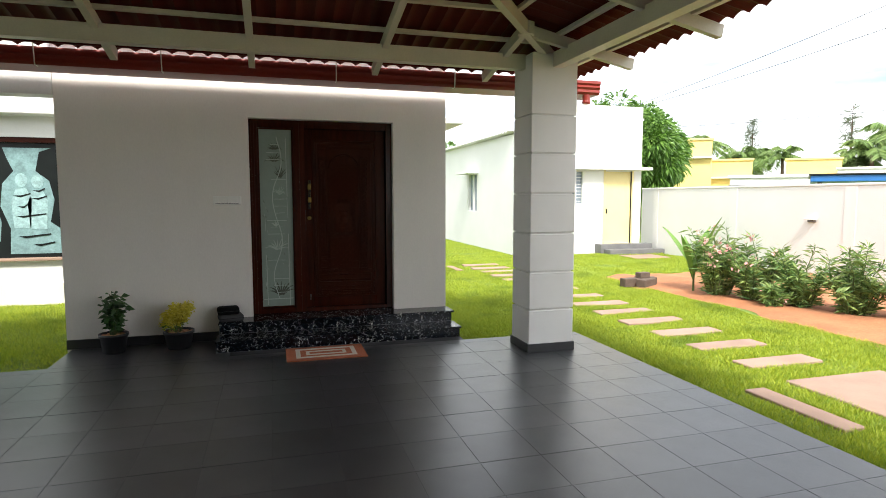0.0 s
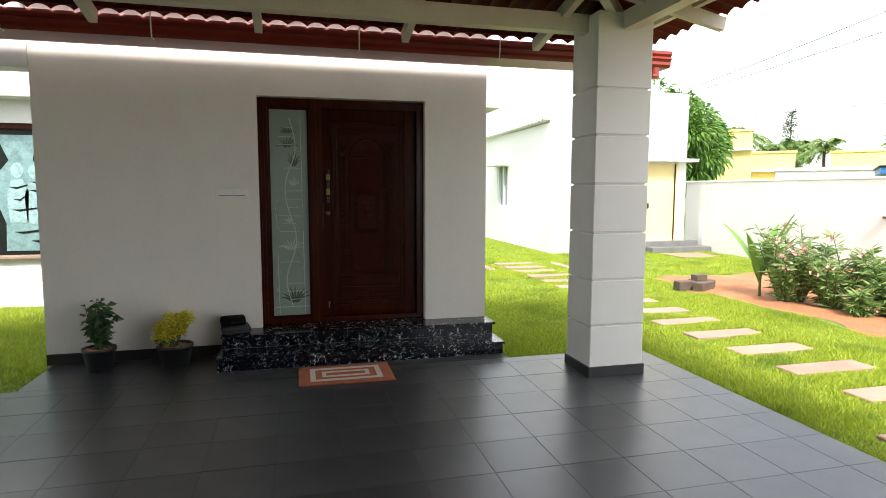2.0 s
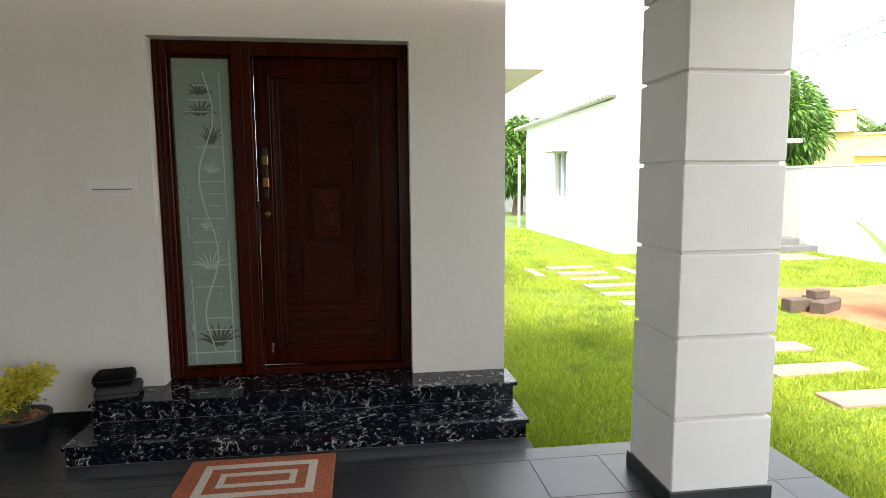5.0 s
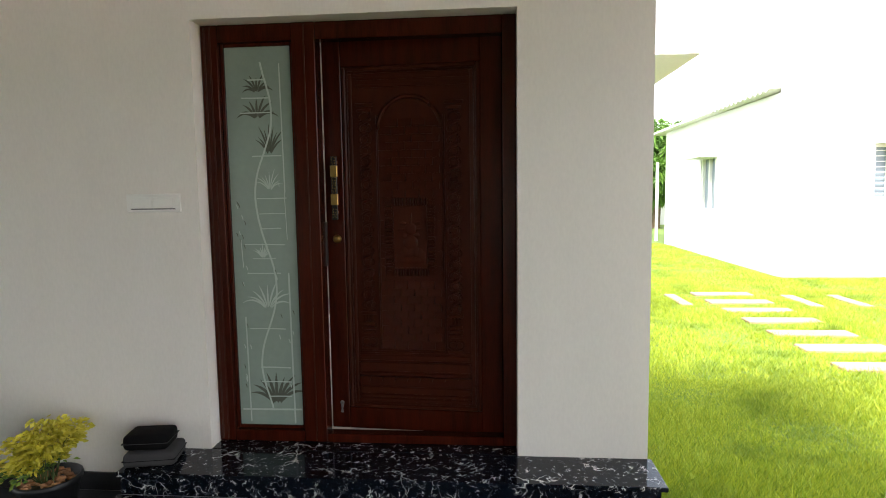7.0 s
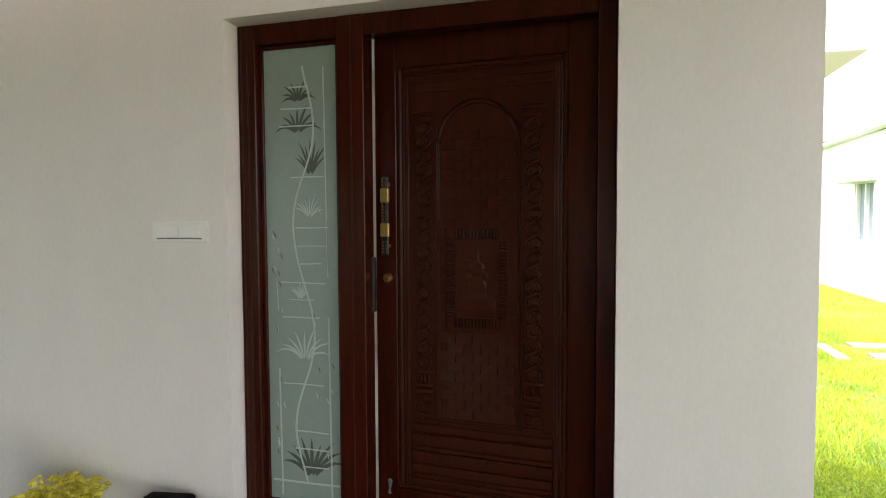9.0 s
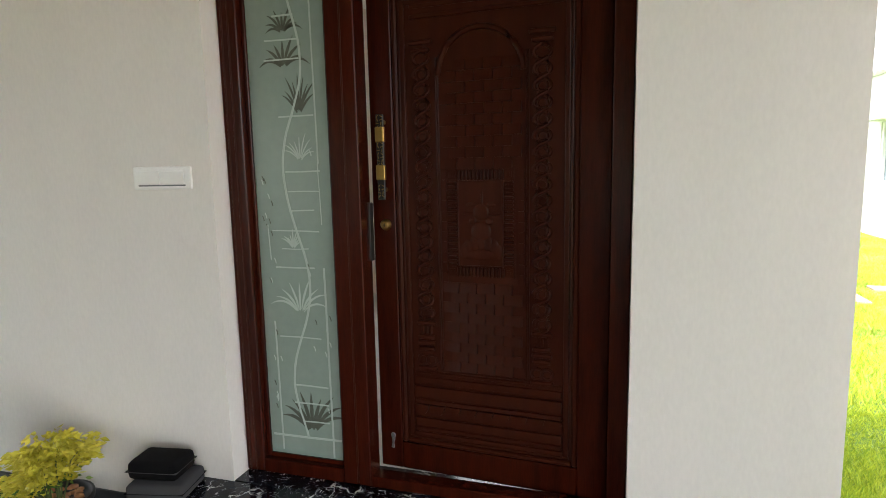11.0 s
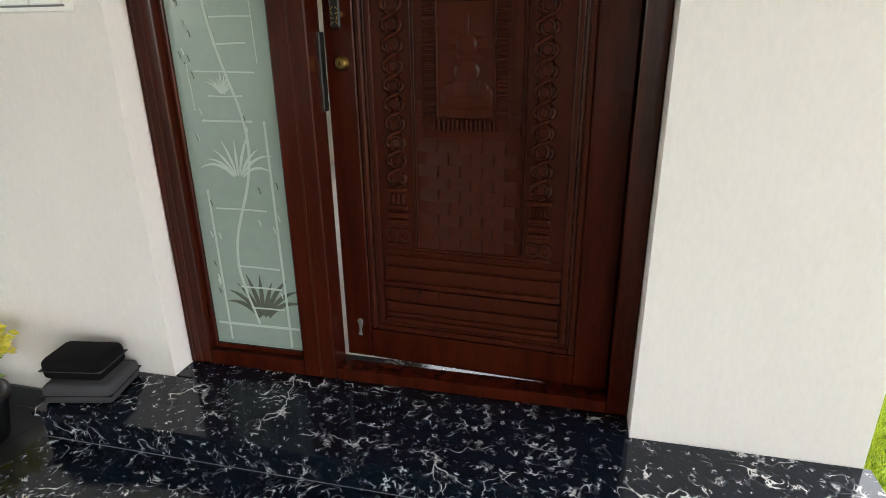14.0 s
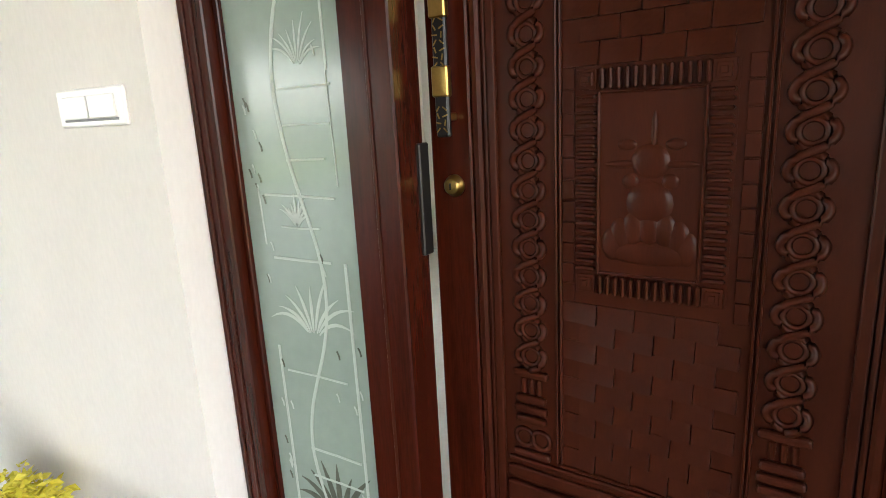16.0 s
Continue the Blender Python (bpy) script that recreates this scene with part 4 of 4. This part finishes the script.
# ---------------------------------------------------------------- potted plants
def pot_plant(x, y, r, h, label, seed, kind):
    rg = random.Random(seed)
    th = empty("potted_plant", pose(x, y, 0), label=label, category="potted plant")
    part("pot", lathe([(r * 0.74, 0), (r * 0.78, 0.01), (r * 0.95, h * 0.85), (r * 1.03, h * 0.87), (r * 1.03, h), (r * 0.95, h), (r * 0.92, h * 0.86), (0.01, h * 0.85)], 28), M_POT, th, "black plastic pot", True)
    pb = bmesh.new()
    for k in range(46):
        a, d = rg.uniform(0, 6.28), r * 0.85 * math.sqrt(rg.random())
        s = rg.uniform(0.014, 0.024)
        bmesh.ops.create_icosphere(pb, subdivisions=1, radius=s, matrix=Matrix.Translation((d * math.cos(a), d * math.sin(a), h * 0.86 + s * 0.3)) @ Matrix.Diagonal((1.2, 0.9, 0.6, 1)))
    tagged(part("gravel", pb, M_PEBBLE, th, "terracotta pebbles", True), kind="stuff")
    stems = bmesh.new()
    top, low = [], []
    if kind == "yellow":
        for k in range(30):
            a, sp = rg.uniform(0, 6.28), rg.uniform(0.02, 0.135)
            zt = h + rg.uniform(0.08, 0.27) * (1.15 - sp * 2.2)
            e = Vector((sp * math.cos(a), sp * math.sin(a), zt))
            tube([(0.03 * math.cos(a), 0.03 * math.sin(a), h * 0.8), e * 0.6 + Vector((0, 0, zt * 0.25)), e], [0.003, 0.002, 0.0015], 4, stems)
            for q in range(75):
                p = e + Vector((rg.gauss(0, 0.026), rg.gauss(0, 0.026), rg.gauss(0, 0.02)))
                (top if p.z > h + 0.075 + rg.gauss(0, 0.02) else low).append((p, (p.x + rg.gauss(0, 0.08), p.y + rg.gauss(0, 0.08), rg.uniform(-0.05, 0.1))))
        tagged(part("branchwork", stems, M_STEM, th), kind="stuff")
        leaf_part("leaves", top, 0.036, 0.02, M_LEAF_YEL, th, rg, "bright yellow-green leaves")
        leaf_part("lower_leaves", low, 0.032, 0.016, M_LEAF_LOW, th, rg, "greener lower leaves")
    else:
        for k in range(17):
            a, sp = rg.uniform(0, 6.28), rg.uniform(0.02, 0.13)
            zt = h + rg.uniform(0.2, 0.52) * (1.1 - sp * 3)
            e = Vector((sp * math.cos(a), sp * math.sin(a), zt))
            pts = [Vector((0.02 * math.cos(a), 0.02 * math.sin(a), h * 0.8)), Vector((e.x * 0.6, e.y * 0.6, (h + zt) / 2)), e]
            tube(pts, [0.005, 0.004, 0.002], 5, stems)
            for q in range(20):
                u = rg.uniform(0.25, 1)
                p = pts[0].lerp(e, u)
                an = rg.uniform(0, 6.28)
                top.append((p, (math.cos(an), math.sin(an), rg.uniform(-0.1, 0.6))))
        tagged(part("branchwork", stems, M_STEM, th), kind="stuff")
        leaf_part("leaves", top, 0.085, 0.046, M_LEAF_DARK, th, rg, "dark green leaves", 0.6)
    return th


pot_plant(1.05, 7.42, 0.135, 0.2, "dark green leafy plant in a black pot", 3, "dark")
pot_plant(1.665, 7.43, 0.15, 0.19, "yellow-leaved shrub in a black pot with pebbles", 4, "yellow")


# ---------------------------------------------------------------- garden plants
def oleander(x, y, r, h, seed, flowers):
    rg = random.Random(seed)
    th = empty("oleander_bush", pose(x, y, G), label="oleander bush with narrow green leaves and pink flowers" if flowers else "dense dark green oleander bush", category="bush")
    stems, lv, fl = bmesh.new(), [], []
    for k in range(int(30 * r / 0.5)):
        a, lean = rg.uniform(0, 6.28), r * math.sqrt(rg.random())
        zt = h * (0.4 + 0.6 * rg.random() ** 1.5) * (1 - 0.3 * lean / r)
        e = Vector((lean * math.cos(a), lean * math.sin(a), zt))
        b = Vector((0.35 * e.x, 0.35 * e.y, 0.02))
        m2 = b.lerp(e, 0.5) + Vector((0.05 * rg.gauss(0, 1), 0.05 * rg.gauss(0, 1), 0.1 * h))
        tube([b, m2, e], [0.012, 0.009, 0.004], 5, stems)
        for q in range(62):
            u = rg.uniform(0.0, 1.03)
            p = b.lerp(m2, u * 2) if u < 0.5 else m2.lerp(e, u * 2 - 1)
            an = rg.uniform(0, 6.28)
            lv.append((p, (math.cos(an), math.sin(an), rg.uniform(-0.2, 1.1))))
        if flowers and rg.random() < 0.5:
            for q in range(9):
                fl.append((e + Vector((rg.gauss(0, 0.035), rg.gauss(0, 0.035), rg.gauss(-0.03, 0.03))), (rg.gauss(0, 1), rg.gauss(0, 1), rg.gauss(0.3, 1))))
    tagged(part("branchwork", stems, M_STEM, th), kind="stuff")
    leaf_part("leaves", lv, 0.18, 0.026, M_LEAF_OLE, th, rg)
    if fl:
        leaf_part("blossom", fl, 0.055, 0.05, M_FLOWER, th, rg, "pale pink flowers")


oleander(9.95, 9.0, 0.5, 1.55, 1, True)
oleander(10.15, 8.45, 0.45, 1.2, 2, True)
oleander(10.4, 7.75, 0.42, 1.2, 7, False)
oleander(10.6, 7.05, 0.5, 1.25, 8, False)
oleander(10.0, 7.9, 0.22, 0.4, 9, True)
oleander(11.0, 6.5, 0.45, 0.9, 12, False)


def broad_plant(x, y, h, seed, n, label):
    rg = random.Random(seed)
    th = empty("canna_plant", pose(x, y, G), label=label, category="plant")
    for k in range(n):
        a = rg.uniform(0, 6.28)
        ln, w = h * rg.uniform(0.6, 0.9), 0.16
        bm = bmesh.new()
        rows = []
        z0 = h * rg.uniform(0.08, 0.3)
        out = rg.uniform(0.3, 0.6)
        for i in range(9):
            u = i / 8
            c = Vector((math.cos(a) * ln * out * u, math.sin(a) * ln * out * u, z0 + ln * (0.95 * u - 0.5 * u * u * out)))
            s = Vector((-math.sin(a), math.cos(a), 0)) * w / 2 * math.sin(math.pi * min(0.98, 0.06 + 0.94 * u))
            rows.append([bm.verts.new(c + s + Vector((0, 0, 0.02))), bm.verts.new(c), bm.verts.new(c - s + Vector((0, 0, 0.02)))])
        for p, q in zip(rows, rows[1:]):
            bm.faces.new((p[0], p[1], q[1], q[0])), bm.faces.new((p[1], p[2], q[2], q[1]))
        part("leaf", bm, M_LEAF_BROAD, th, smooth=True)
    st = bmesh.new()
    tube([(0, 0, 0), (0, 0, h * 0.32)], [0.025, 0.012], 6, st)
    part("stem", st, M_STEM, th)


broad_plant(9.8, 9.45, 1.45, 4, 9, "tall plant with broad upright green leaves")
broad_plant(10.6, 6.4, 1.35, 6, 9, "tall plant with broad arching green leaves")

blocks = [(9.15, 10.35, 0, 0.2), (9.35, 10.18, 25, 0.0), (9.5, 10.42, -15, 0.0), (9.38, 10.34, 10, 0.17)]
for x, y, r, z in blocks[:3] + blocks[3:]:
    b = tagged(part("concrete_block", box(-0.2, 0.2, -0.09, 0.09, 0, 0.17, 0.012), M_BRICK), "weathered brown concrete block lying on the soil", "block", group="loose blocks")
    b.matrix_basis = pose(x, y, G - 0.02 + (0.17 if z == 0.17 else 0), 0, 0, r)
b.scale = (0.6, 0.8, 0.6)

# ---------------------------------------------------------------- outbuilding
AX0, AX1, AY0, AY1 = 9.4, 13.5, 16.4, 24.0
out = empty("outbuilding", None, label="white rendered outbuilding with sloping sheet roof and yellow door", category="outbuilding")
for x0, x1, z0, z1 in ((AX0, 11.0, G - 0.1, 4.3), (11.0, 11.55, G - 0.1, 1.42), (11.0, 11.55, 2.34, 4.3), (11.55, 12.27, G - 0.1, 4.3), (12.27, 13.17, G - 0.1, 0.2), (12.27, 13.17, 2.36, 4.3), (13.17, AX1, G - 0.1, 4.3)):
    part("front_wall", box(x0, x1, AY0, AY0 + 0.22, z0, z1), M_WALL_OUT, out)
for ya, yb, za, zb in ((AY0 + 0.22, 19.85, G - 0.1, 3.42), (19.85, 20.85, G - 0.1, 1.12), (19.85, 20.85, 2.38, 3.42), (20.85, AY1, G - 0.1, 3.42)):
    part("side_wall", box(AX0, AX0 + 0.22, ya, yb, za, zb), M_WALL_OUT, out)
part("side_wall", box(AX1 - 0.22, AX1, AY0 + 0.22, AY1, G - 0.1, 3.3), M_WALL_OUT, out)
part("back_wall", box(AX0 + 0.22, AX1 - 0.22, AY1 - 0.2, AY1, G - 0.1, 2.6), M_WALL_OUT, out)
rs = bmesh.new()
prev = None
for i in range(141):
    y = AY0 + 0.24 + (AY1 + 0.9 - AY0 - 0.24) * i / 140
    z = 3.47 - (y - AY0) * 0.006 + 0.03 * math.cos(2 * math.pi * i / 4)
    cur = [rs.verts.new((AX0 - 0.22, y, z)), rs.verts.new((AX1, y, z))]
    if prev:
        rs.faces.new((prev[0], prev[1], cur[1], cur[0]))
    prev = cur
ext = bmesh.ops.extrude_face_region(rs, geom=rs.faces[:])
bmesh.ops.translate(rs, vec=(0, 0, 0.03), verts=[v for v in ext["geom"] if isinstance(v, bmesh.types.BMVert)])
part("roof_sheet", rs, M_WALL_OUT, out, "grey-white ribbed sheet")
part("chajja", box(11.0, AX1 + 0.15, AY0 - 0.35, AY0, 2.4, 2.48, 0.006), M_WALL_OUT, out, "thin white ledge above door and window")
part("chajja", box(AX0 - 0.4, AX0, 19.7, 21.0, 2.4, 2.46, 0.006), M_WALL_OUT, out)
part("door", box(12.27, 13.17, AY0 + 0.06, AY0 + 0.1, 0.2, 2.36, 0.004), M_DOORY, out, "cream yellow panel door")
part("door_frame", box(12.2, 12.27, AY0 - 0.01, AY0 + 0.1, 0.2, 2.4, 0.004), M_DOORY, out)
part("door_frame", box(13.17, 13.24, AY0 - 0.01, AY0 + 0.1, 0.2, 2.4, 0.004), M_DOORY, out)
part("door_handle", box(12.33, 12.36, AY0 + 0.02, AY0 + 0.06, 1.1, 1.25, 0.004), M_BLACK_METAL, out)
wf = part("window", box(11.0, 11.55, AY0 + 0.1, AY0 + 0.13, 1.42, 2.34), M_GLASSY, out, "small barred window")
for k in range(9):
    part("window_bar", box(11.0, 11.55, AY0 + 0.04, AY0 + 0.055, 1.47 + 0.1 * k, 1.485 + 0.1 * k), M_WALL_OUT, wf)
for x in (11.0, 11.26, 11.51):
    part("window_frame", box(x, x + 0.04, AY0 + 0.02, AY0 + 0.09, 1.42, 2.34), M_WALL_OUT, wf)
wf = part("window", box(AX0 + 0.1, AX0 + 0.13, 19.85, 20.85, 1.12, 2.38), M_GLASSY, out, "narrow side window")
for y in (19.85, 20.3, 20.78):
    part("window_frame", box(AX0 + 0.03, AX0 + 0.1, y, y + 0.07, 1.12, 2.38), M_WALL_OUT, wf)
part("step", box(11.95, 13.72, AY0 - 0.35, AY0, G - 0.05, 0.2, 0.006), M_GREY, out, "grey stone door step")
part("step", box(12.05, 13.9, AY0 - 0.7, AY0 - 0.35, G - 0.05, 0.06, 0.006), M_GREY, out)
part("spout", box(AX1, AX1 + 0.25, AY0 + 0.3, AY0 + 0.36, 3.95, 4.01), M_WALL_OUT, out)
post = tagged(part("verandah_post", lathe([(0.05, 0), (0.05, 2.6)], 10, None, (9.35, 24.75, G)), M_WALL_OUT), "slim white verandah post under the sheet roof", "post")
ant = empty("roof_aerial", pose(10.6, 21.5, 3.4), label="small metal aerial on the outbuilding roof", category="aerial")
part("mast", box(-0.03, 0.03, -0.03, 0.03, 0, 0.85), M_STEEL_PAINT, ant)
for z, w in ((0.5, 0.5), (0.75, 0.3)):
    part("arm", box(-w, w, -0.02, 0.02, z, z + 0.04), M_STEEL_PAINT, ant)

# ---------------------------------------------------------------- compound wall
cw = empty("compound_wall", None, label="long white plastered compound wall with pilaster joints", category="wall", kind="structure")
part("wall", box(13.9, 14.12, -12, 16.9, G - 0.1, 1.83, 0.01), M_WALL_OUT, cw)
part("coping", box(13.88, 14.14, -12, 16.9, 1.83, 1.88, 0.01), M_WALL_OUT, cw)
for y in (16.2, 13.05, 9.9, 6.7, 3.5):
    part("pilaster", box(13.888, 13.9, y - 0.13, y + 0.13, G - 0.1, 1.83, 0.005), M_WALL_OUT, cw)
part("wall", box(-16, -15.8, -12, 30, G - 0.1, 1.85), M_WALL_OUT, cw)
part("wall", box(-16, 14, 35, 35.2, G - 0.1, 1.85), M_WALL_OUT, cw)
part("wall", box(-16, 14, -12.2, -12, G - 0.1, 1.85), M_WALL_OUT, cw)
wlamp = empty("wall_light", pose(13.89, 10.75, 1.1), label="small white bulkhead light on the compound wall", category="wall light")
part("hood", box(-0.12, 0, -0.12, 0.12, 0, 0.04, 0.01), M_WALL_OUT, wlamp)
part("base", box(-0.06, 0.01, -0.08, 0.08, -0.05, 0, 0.01), M_GREY, wlamp)


# ---------------------------------------------------------------- distance
def away(az, d):
    return 2.65 + d * math.sin(radians(az)), 0.8 + d * math.cos(radians(az))


def block_house(az0, az1, d, z1, material, label, windows=0):
    (xa, ya), (xb, yb) = away(az0, d), away(az1, d)
    w = math.hypot(xb - xa, yb - ya)
    th = empty("house", pose(xa, ya, 0, 0, 0, math.degrees(math.atan2(yb - ya, xb - xa))), label=label, category="house")
    part("wall", box(0, w, 0, 6, G, z1, 0.02), material, th)
    part("parapet", box(-0.08, w + 0.08, -0.08, 6.08, z1, z1 + 0.14, 0.02), material, th)
    part("ledge", box(-0.05, w + 0.05, -0.3, 0, z1 - 1.1, z1 - 1.0), M_WALL_OUT, th)
    for k in range(windows):
        x = w * (k + 0.5) / windows
        wd = part("window", box(x - 0.35, x + 0.35, -0.02, 0.05, z1 - 0.55, z1 - 0.3), M_GREY, th, "small dark vent")
        part("sill", box(x - 0.4, x + 0.4, -0.06, 0, z1 - 0.6, z1 - 0.56), M_WALL_OUT, wd)
    return th


block_house(36.4, 40.7, 40, 5.1, M_YELLOW, "pale yellow flat-roofed house beyond the wall")
block_house(40.6, 43.9, 42, 3.9, M_YELLOW, "low yellow house wing with a parapet")
block_house(46.4, 50.3, 46, 4.05, M_YELLOW, "pale yellow house with a flat roof beyond the wall")
block_house(42.2, 49.0, 30, 2.45, M_WALL_OUT, "low white building with small vents behind the wall", 6)
block_house(50.0, 60.0, 44, 3.3, M_WALL_OUT, "low white house in the distance")
(bx, by) = away(48.2, 17.5)
shed = empty("shed_roof", pose(bx, by, 0, 0, 0, -48), label="blue sheet-metal shed roof edge behind the wall", category="shed")
part("sheet", box(0, 6, 0, 3, 1.98, 2.14, 0.01), M_BLUE, shed)
part("ridge", box(-0.05, 6.05, -0.05, 3.05, 2.14, 2.18, 0.01), M_BLACK_METAL, shed)
for x in (0.2, 5.8):
    part("post", box(x - 0.05, x + 0.05, 0.2, 0.3, G, 1.98), M_GREY, shed)


def tree(x, y, h, r, seed):
    rg = random.Random(seed)
    th = empty("tree", pose(x, y, G), label="broad dense green mango tree", category="tree")
    tr = bmesh.new()
    tube([(0, 0, 0), (0.1, 0, h * 0.25), (0, 0.1, h * 0.5)], [0.28, 0.22, 0.12], 9, tr)
    lv = []
    for k in range(60):
        while True:
            c = Vector((rg.uniform(-1, 1), rg.uniform(-1, 1), rg.uniform(-1, 1)))
            if 0.35 < c.length < 1:
                break
        c = Vector((c.x * r, c.y * r, h * 0.62 + c.z * h * 0.36))
        if k % 4 == 0:
            tube([(0, 0.1, h * 0.4), c * 0.55 + Vector((0, 0, h * 0.28)), c], [0.09, 0.05, 0.02], 5, tr)
        s = r * rg.uniform(0.22, 0.34)
        for q in range(330):
            d = Vector((rg.gauss(0, 1), rg.gauss(0, 1), rg.gauss(0, 1))).normalized()
            lv.append((c + d * s * rg.uniform(0.55, 1), d + Vector((0, 0, -0.2))))
    part("trunk", tr, M_BARK, th)
    leaf_part("crown", lv, 0.3, 0.11, M_LEAF_TREE, th, rg, droop=0.8)


tx, ty = away(32.6, 31)
tree(tx, ty, 6.4, 2.7, 2)
tx, ty = away(34.4, 34)
tree(tx, ty, 6.4, 2.2, 5)
tree(11.2, 32, 4.6, 1.5, 9)


def palm(x, y, h, r, seed, fronds=16):
    rg = random.Random(seed)
    th = empty("palm_tree", pose(x, y, G), label="coconut palm with feathery drooping fronds", category="palm tree")
    tr = bmesh.new()
    tube([(0, 0, 0), (0.1, 0, h * 0.5), (0, 0, h)], [0.2, 0.15, 0.11], 8, tr)
    part("trunk", tr, M_BARK, th)
    lv, ribs = [], bmesh.new()
    for k in range(fronds):
        a, el = rg.uniform(0, 6.28), rg.uniform(-0.1, 1.25)
        pts = []
        for i in range(12):
            u = i / 11
            pts.append(Vector((math.cos(a) * r * u * math.cos(el), math.sin(a) * r * u * math.cos(el), h + r * (math.sin(el) * u - 0.55 * u * u))))
        tube(pts[::3] + [pts[-1]], [0.03, 0.02, 0.015, 0.01, 0.005], 4, ribs)
        for i in range(1, 12):
            for q in range(6):
                p = pts[i - 1].lerp(pts[i], q / 6)
                for s in (-1, 1):
                    lv.append((p, (-math.sin(a) * s + math.cos(a) * 0.7, math.cos(a) * s + math.sin(a) * 0.7, -0.25)))
    part("rib", ribs, M_STEM, th)
    leaf_part("fronds", lv, r * 0.3, r * 0.025, M_LEAF_PALM, th, rg, droop=0.7)


for az, d, h, r, sd in ((39.9, 60, 6.6, 2.4, 1), (43.0, 62, 5.4, 2.6, 2), (44.3, 66, 5.6, 2.4, 3), (46.1, 60, 5.4, 2.2, 4), (51.2, 50, 4.2, 2.4, 5), (52.2, 48, 4.8, 2.4, 6), (53.6, 50, 5.8, 2.8, 7)):
    px, py = away(az, d)
    palm(px, py, h, r, sd)


def conifer(x, y, h, seed, label, dens):
    rg = random.Random(seed)
    th = empty("casuarina_tree", pose(x, y, G), label=label, category="tree")
    tr = bmesh.new()
    tube([(0, 0, 0), (0, 0, h * 0.5), (0, 0, h)], [0.2, 0.12, 0.02], 7, tr)
    lv = []
    for k in range(dens):
        u = rg.uniform(0.3, 1)
        a = rg.uniform(0, 6.28)
        ln = h * 0.22 * (1.08 - u) + 0.15
        e = Vector((math.cos(a) * ln, math.sin(a) * ln, h * u + ln * 0.35))
        b = Vector((0, 0, h * u))
        tube([b, e], [0.025, 0.008], 4, tr)
        for q in range(16):
            p = b.lerp(e, rg.uniform(0.2, 1))
            lv.append((p, (rg.gauss(0, 1), rg.gauss(0, 1), rg.gauss(0.3, 0.7))))
    part("trunk", tr, M_BARK, th)
    leaf_part("crown", lv, 0.55, 0.07, M_LEAF_FIR, th, rg)


cx, cy = away(43.8, 70)
conifer(cx, cy, 9.6, 1, "tall feathery casuarina tree in the distance", 60)
cx, cy = away(50.8, 62)
conifer(cx, cy, 9.6, 2, "thin bare-looking casuarina tree in the distance", 34)

for za, zb in ((6.1, 9.6), (6.2, 11.0), (5.2, 5.0)):
    cb = bmesh.new()
    p, q = away(33, 33), away(72, 26)
    pts = []
    for i in range(25):
        u = i / 24
        pts.append((p[0] + (q[0] - p[0]) * u, p[1] + (q[1] - p[1]) * u, za + (zb - za) * u - 1.2 * 4 * u * (1 - u) * 0.25))
    tube(pts, [0.012] * 25, 4, cb)
    for w in (p, q):
        if za == 6.1:
            pl = bmesh.new()
            tube([(w[0], w[1], G), (w[0], w[1], 6.25 if w is p else 11.1)], [0.14, 0.1], 8, pl)
            tagged(part("utility_pole", pl, M_GREY), "grey concrete utility pole carrying the lines", "pole", group="poles")
    tagged(part("power_line", cb, M_CABLE), "thin dark overhead power line across the sky", "cable", group="power lines")

# ---------------------------------------------------------------- floor tiles
TS, TX, TY = 0.4, 5.81, 6.79
TILE = to_mesh("tile", box(-TS / 2 + 0.0014, TS / 2 - 0.0014, -TS / 2 + 0.0014, TS / 2 - 0.0014, -0.012, 0, 0.0012), M_TILE)
rest = bmesh.new()
for j in range(29):
    y = TY - TS / 2 - TS * j
    for i in range(32):
        x = TX - TS / 2 - TS * i
        if 2.2 < y and x > 0.7:
            t = new("tile", TILE)
            t.parent, t.location = floor, (x, y, 0.0004 * math.sin(7 * i + 3 * j))
        else:
            box(x - TS / 2 + 0.002, x + TS / 2 - 0.002, y - TS / 2 + 0.002, y + TS / 2 - 0.002, -0.012, 0, bm=rest)
    box(TX + 0.002, 6.06, y - TS / 2 + 0.002, y + TS / 2 - 0.002, -0.012, 0, bm=rest)
for k in range(17):
    box(6.06 - 0.8 * (k + 1) + 0.002, 6.06 - 0.8 * k - 0.002, TY + 0.002, 6.93, -0.012, 0, bm=rest)
for k in range(4):
    box(0.6 + 0.4 * k, 0.996 + 0.4 * k, 6.933, 7.655, -0.012, 0, bm=rest)
tagged(part("tiles", rest, M_TILE, floor), kind="stuff")
